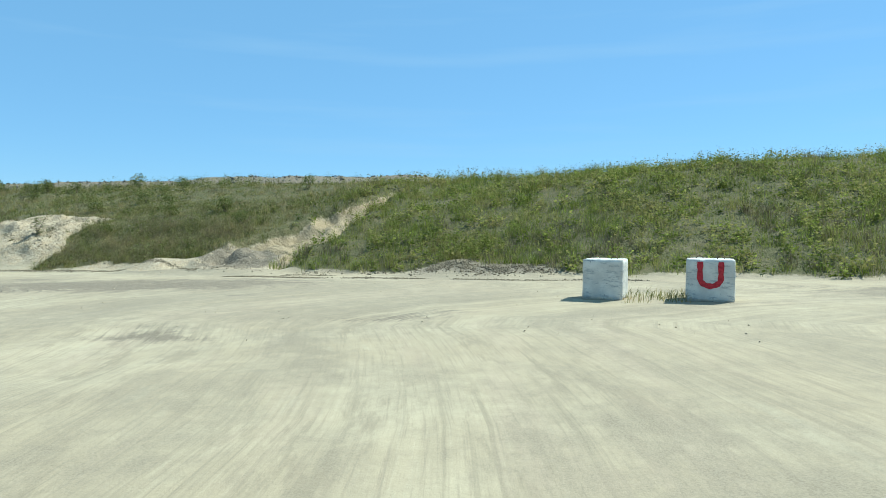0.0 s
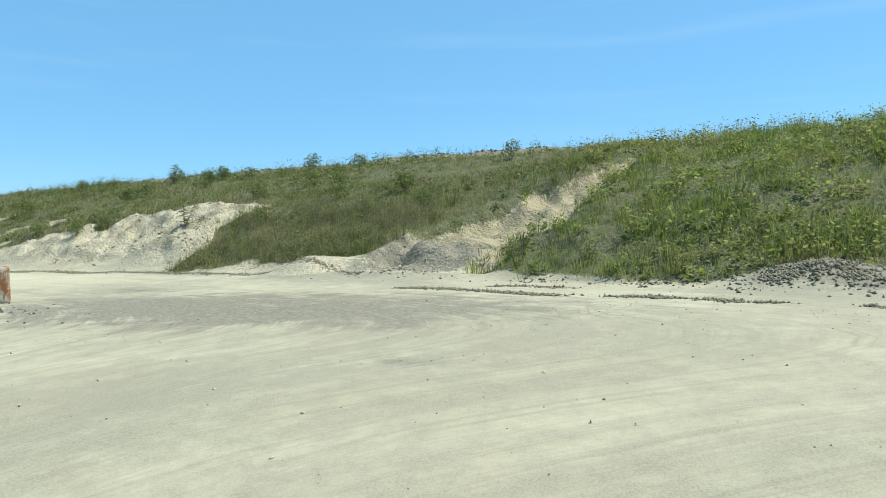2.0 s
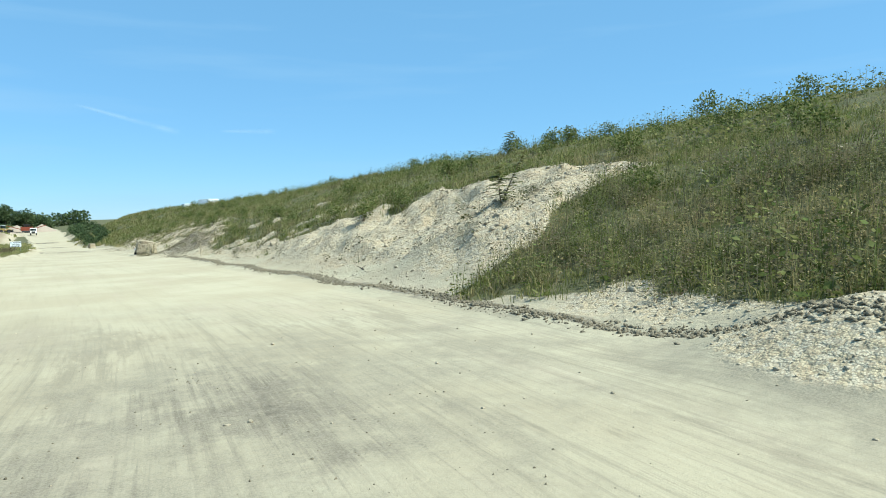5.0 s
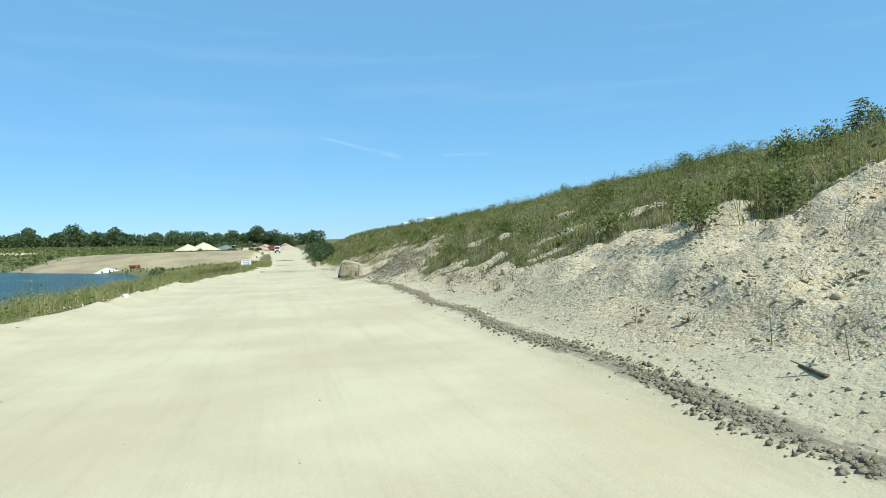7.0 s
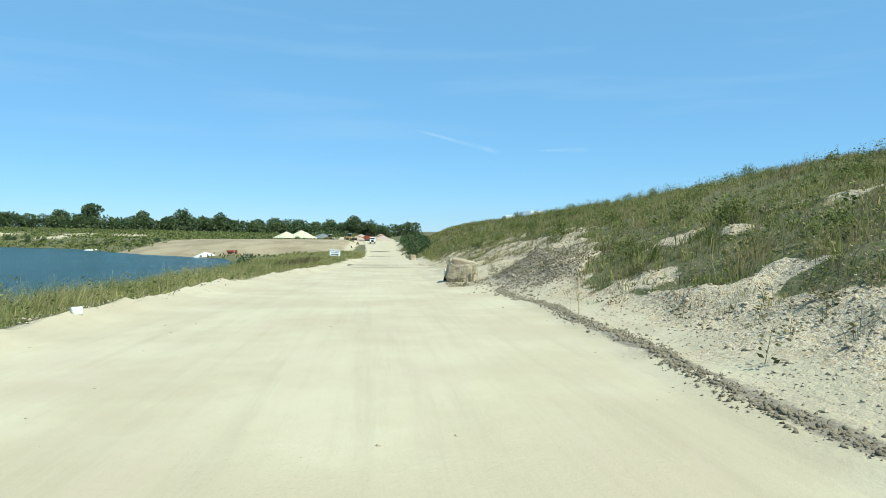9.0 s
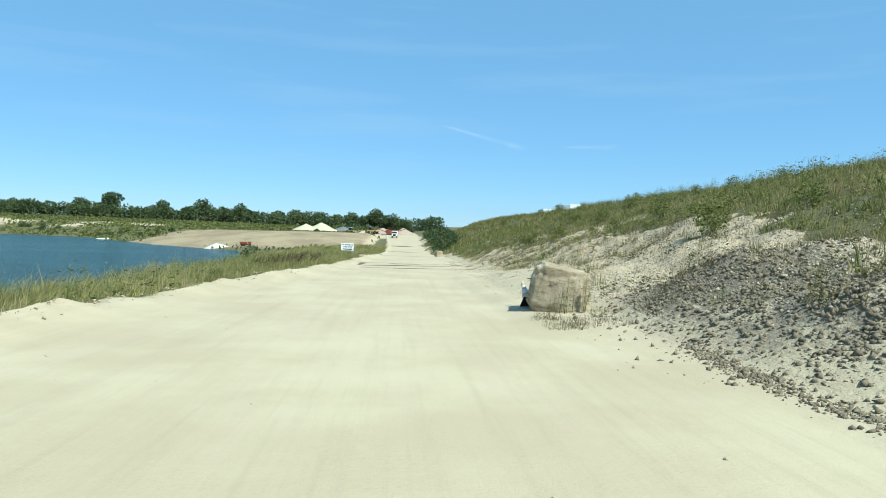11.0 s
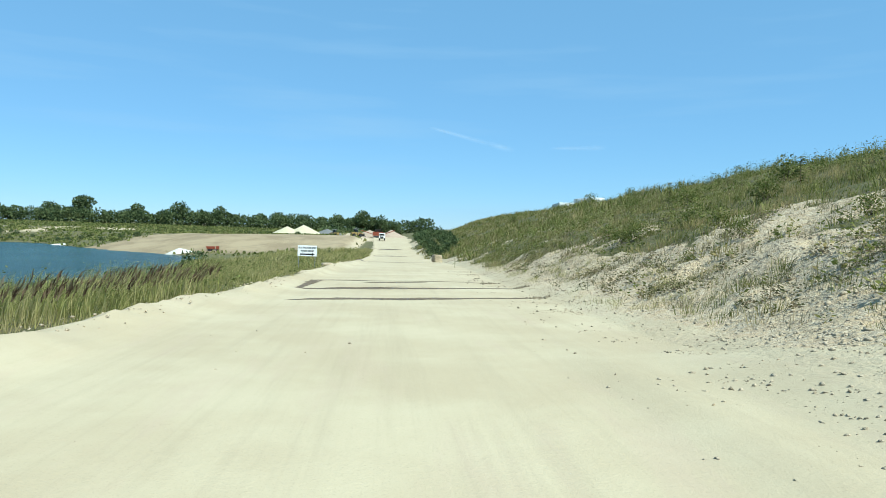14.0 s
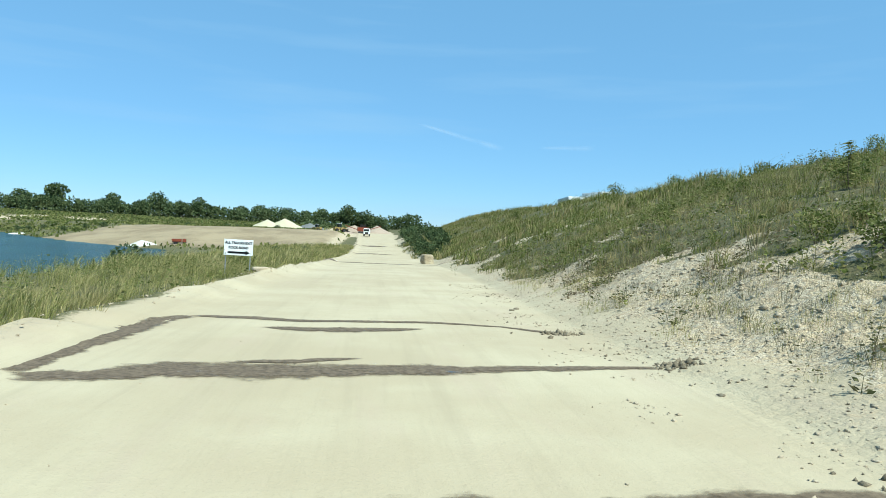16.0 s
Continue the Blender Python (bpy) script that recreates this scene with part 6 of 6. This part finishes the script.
def lorry(x, y, turn):
    ob = base("lorry", pose(x, y, at_height(x, y), 0, 0, turn), "white tipper lorry standing on the far road", "lorry")
    part("chassis", box(7.4, 1.2, 0.3, (0, 0, 0.75), 0.03), DARK_STEEL, ob)
    cab = part("cab", box(2.0, 2.3, 2.1, (2.7, 0, 0.9), 0.18), PAINT_WHITE, ob)
    part("windscreen", box(0.05, 2.0, 0.8, (3.71, 0, 1.95), 0.01), CAB_GLASS, cab)
    part("grille", box(0.05, 1.3, 0.6, (3.71, 0, 1.05), 0.01), DARK_STEEL, cab)
    for sy in (-0.85, 0.85):
        part("headlight", box(0.05, 0.3, 0.18, (3.72, sy, 0.95), 0.01), PAINT_WHITE, cab, "clear headlight")
    part("bed", box(5.0, 2.4, 1.7, (-1.1, 0, 1.15), 0.08), PAINT_WHITE, ob)
    for sx in (-2.6, -1.3, 2.6):
        for sy in (-1.0, 1.0):
            wheel(ob, sx, sy, 0.52, 0.52, 0.36)


def box_trailer(x, y, z, turn, length, label):
    ob = base("box_trailer", pose(x, y, z, 0, 0, turn), label, "trailer", "trailers on the bank")
    body = part("body", box(length, 2.5, 2.6, (0, 0, 1.15), 0.06), PAINT_WHITE, ob)
    for k in range(int(length / 0.6) - 1):
        for sy in (-1.265, 1.265):
            part("rib", box(0.05, 0.03, 2.4, (-length / 2 + 0.6 * (k + 1), sy, 1.25), 0), GALV, body)
    part("rear_doors", box(0.04, 2.2, 2.3, (-length / 2 - 0.03, 0, 1.3), 0.01), PAINT_WHITE, body, "white rear doors")
    part("frame", box(length, 1.2, 0.25, (0, 0, 0.9), 0.02), DARK_STEEL, ob)
    for sx in (-length / 2 + 1.2, -length / 2 + 2.4):
        for sy in (-1.0, 1.0):
            wheel(ob, sx, sy, 0.5, 0.5, 0.35)
    for sy in (-0.6, 0.6):
        part("landing_leg", box(0.14, 0.14, 0.95, (length / 2 - 2.2, sy, 0), 0.01), DARK_STEEL, ob)


def heap(name, x, y, w, d, h, mat, label, seed):
    """A tipped heap with smooth flanks and a soft ridge."""
    bm = bmesh.new()
    n = 30
    grid = []
    for j in range(n + 1):
        for i in range(n + 1):
            u, v = i / n * 2 - 1, j / n * 2 - 1
            rr = math.hypot(u, v) * (1 + 0.16 * noise.noise(Vector((u * 1.6, v * 1.6, seed))))
            top = max(0.0, 1 - rr) ** 0.95 + 0.03 * noise.noise(Vector((u * 5, v * 5, seed)))
            px, py = x + u * w / 2, y + v * d / 2
            grid.append(((px, py), top * h))
    zs = height(np.array([g[0][0] for g in grid]), np.array([g[0][1] for g in grid]))
    vs = [bm.verts.new((g[0][0], g[0][1], z + g[1] - (0.25 if g[1] <= 0.05 else 0))) for g, z in zip(grid, zs)]
    for j in range(n):
        for i in range(n):
            a = j * (n + 1) + i
            bm.faces.new((vs[a], vs[a + 1], vs[a + n + 2], vs[a + n + 1]))
    ob = part(name, bm, mat, None, smooth_shade=True)
    return tagged(ob, label, "heap", "stockpiles")


heap("sand_heap", -47.0, 312, 17, 14, 4.2, SAND, "pale yellow heap of screened sand", 1)
heap("sand_heap", -39.5, 313, 20, 15, 5.0, SAND, "tall pale yellow heap of screened sand", 2)
heap("gravel_heap", -29.0, 318, 18, 13, 3.4, DARK_HEAP, "dark grey heap of gravel", 3)
heap("gravel_heap", -8.5, 322, 13, 10, 3.6, BROWN_HEAP, "pinkish brown heap of gravel", 4)
heap("gravel_heap", 2.0, 330, 14, 12, 3.8, BROWN_HEAP, "pinkish brown heap of gravel beside the far road", 5)
heap("gravel_heap", -13.0, 300, 10, 8, 2.2, BROWN_HEAP, "low brown heap of gravel", 6)
heap("white_heap", -51.0, 162.0, 7, 5, 1.0, WHITE_SAND, "white sand heap on the lake shore", 7)
heap("white_heap", -110, 224, 9, 3, 0.35, WHITE_SAND, "white spit of sand at the lake shore", 8)
wheel_loader(-23.6, 292, 150, 0.8, "yellow wheel loader working by the stockpiles")
wheel_loader(-12.4, 262, 30, 0.85, "yellow wheel loader beside the far road")
dumper(-43.8, 165.5, 10)
lorry(-2.2, 262, -91)


def crusher(x, y, turn):
    ob = base("screening_plant", pose(x, y, at_height(x, y), 0, 0, turn), "red mobile screening plant with two conveyors", "screening plant")
    part("body", box(5.0, 2.4, 1.8, (0, 0, 1.0), 0.1), MACHINE_RED, ob)
    hop = box(3.0, 2.8, 1.2, (0, 0, 2.8), 0.05)
    for v in hop.verts:
        if v.co.z < 3.2:
            v.co.x *= 0.6
            v.co.y *= 0.6
    part("hopper", hop, DARK_STEEL, ob)
    for s in (-1, 1):
        part("conveyor", box(6.5, 0.9, 0.3, (s * 3.2, 0, 0), 0.04, m=Matrix.Translation((s * 2.0, 0, 1.4)) @ pose(0, 0, 0, 0, -18 * s, 0)), MACHINE_RED, ob)
        part("track", box(4.2, 0.5, 0.9, (0, s * 1.0, 0.05), 0.3), DARK_STEEL, ob)


crusher(-4.5, 312, 4)
for x, y, turn, length, label in ((27.0, 96.5, 84, 8.0, "white box trailer parked on top of the bank"), (29.4, 99.0, 86, 8.0, "white box trailer parked on top of the bank"), (32.4, 101.0, 100, 6.0, "short white trailer behind the bank's top")):
    box_trailer(x, y, at_height(x, y), turn, length, label)
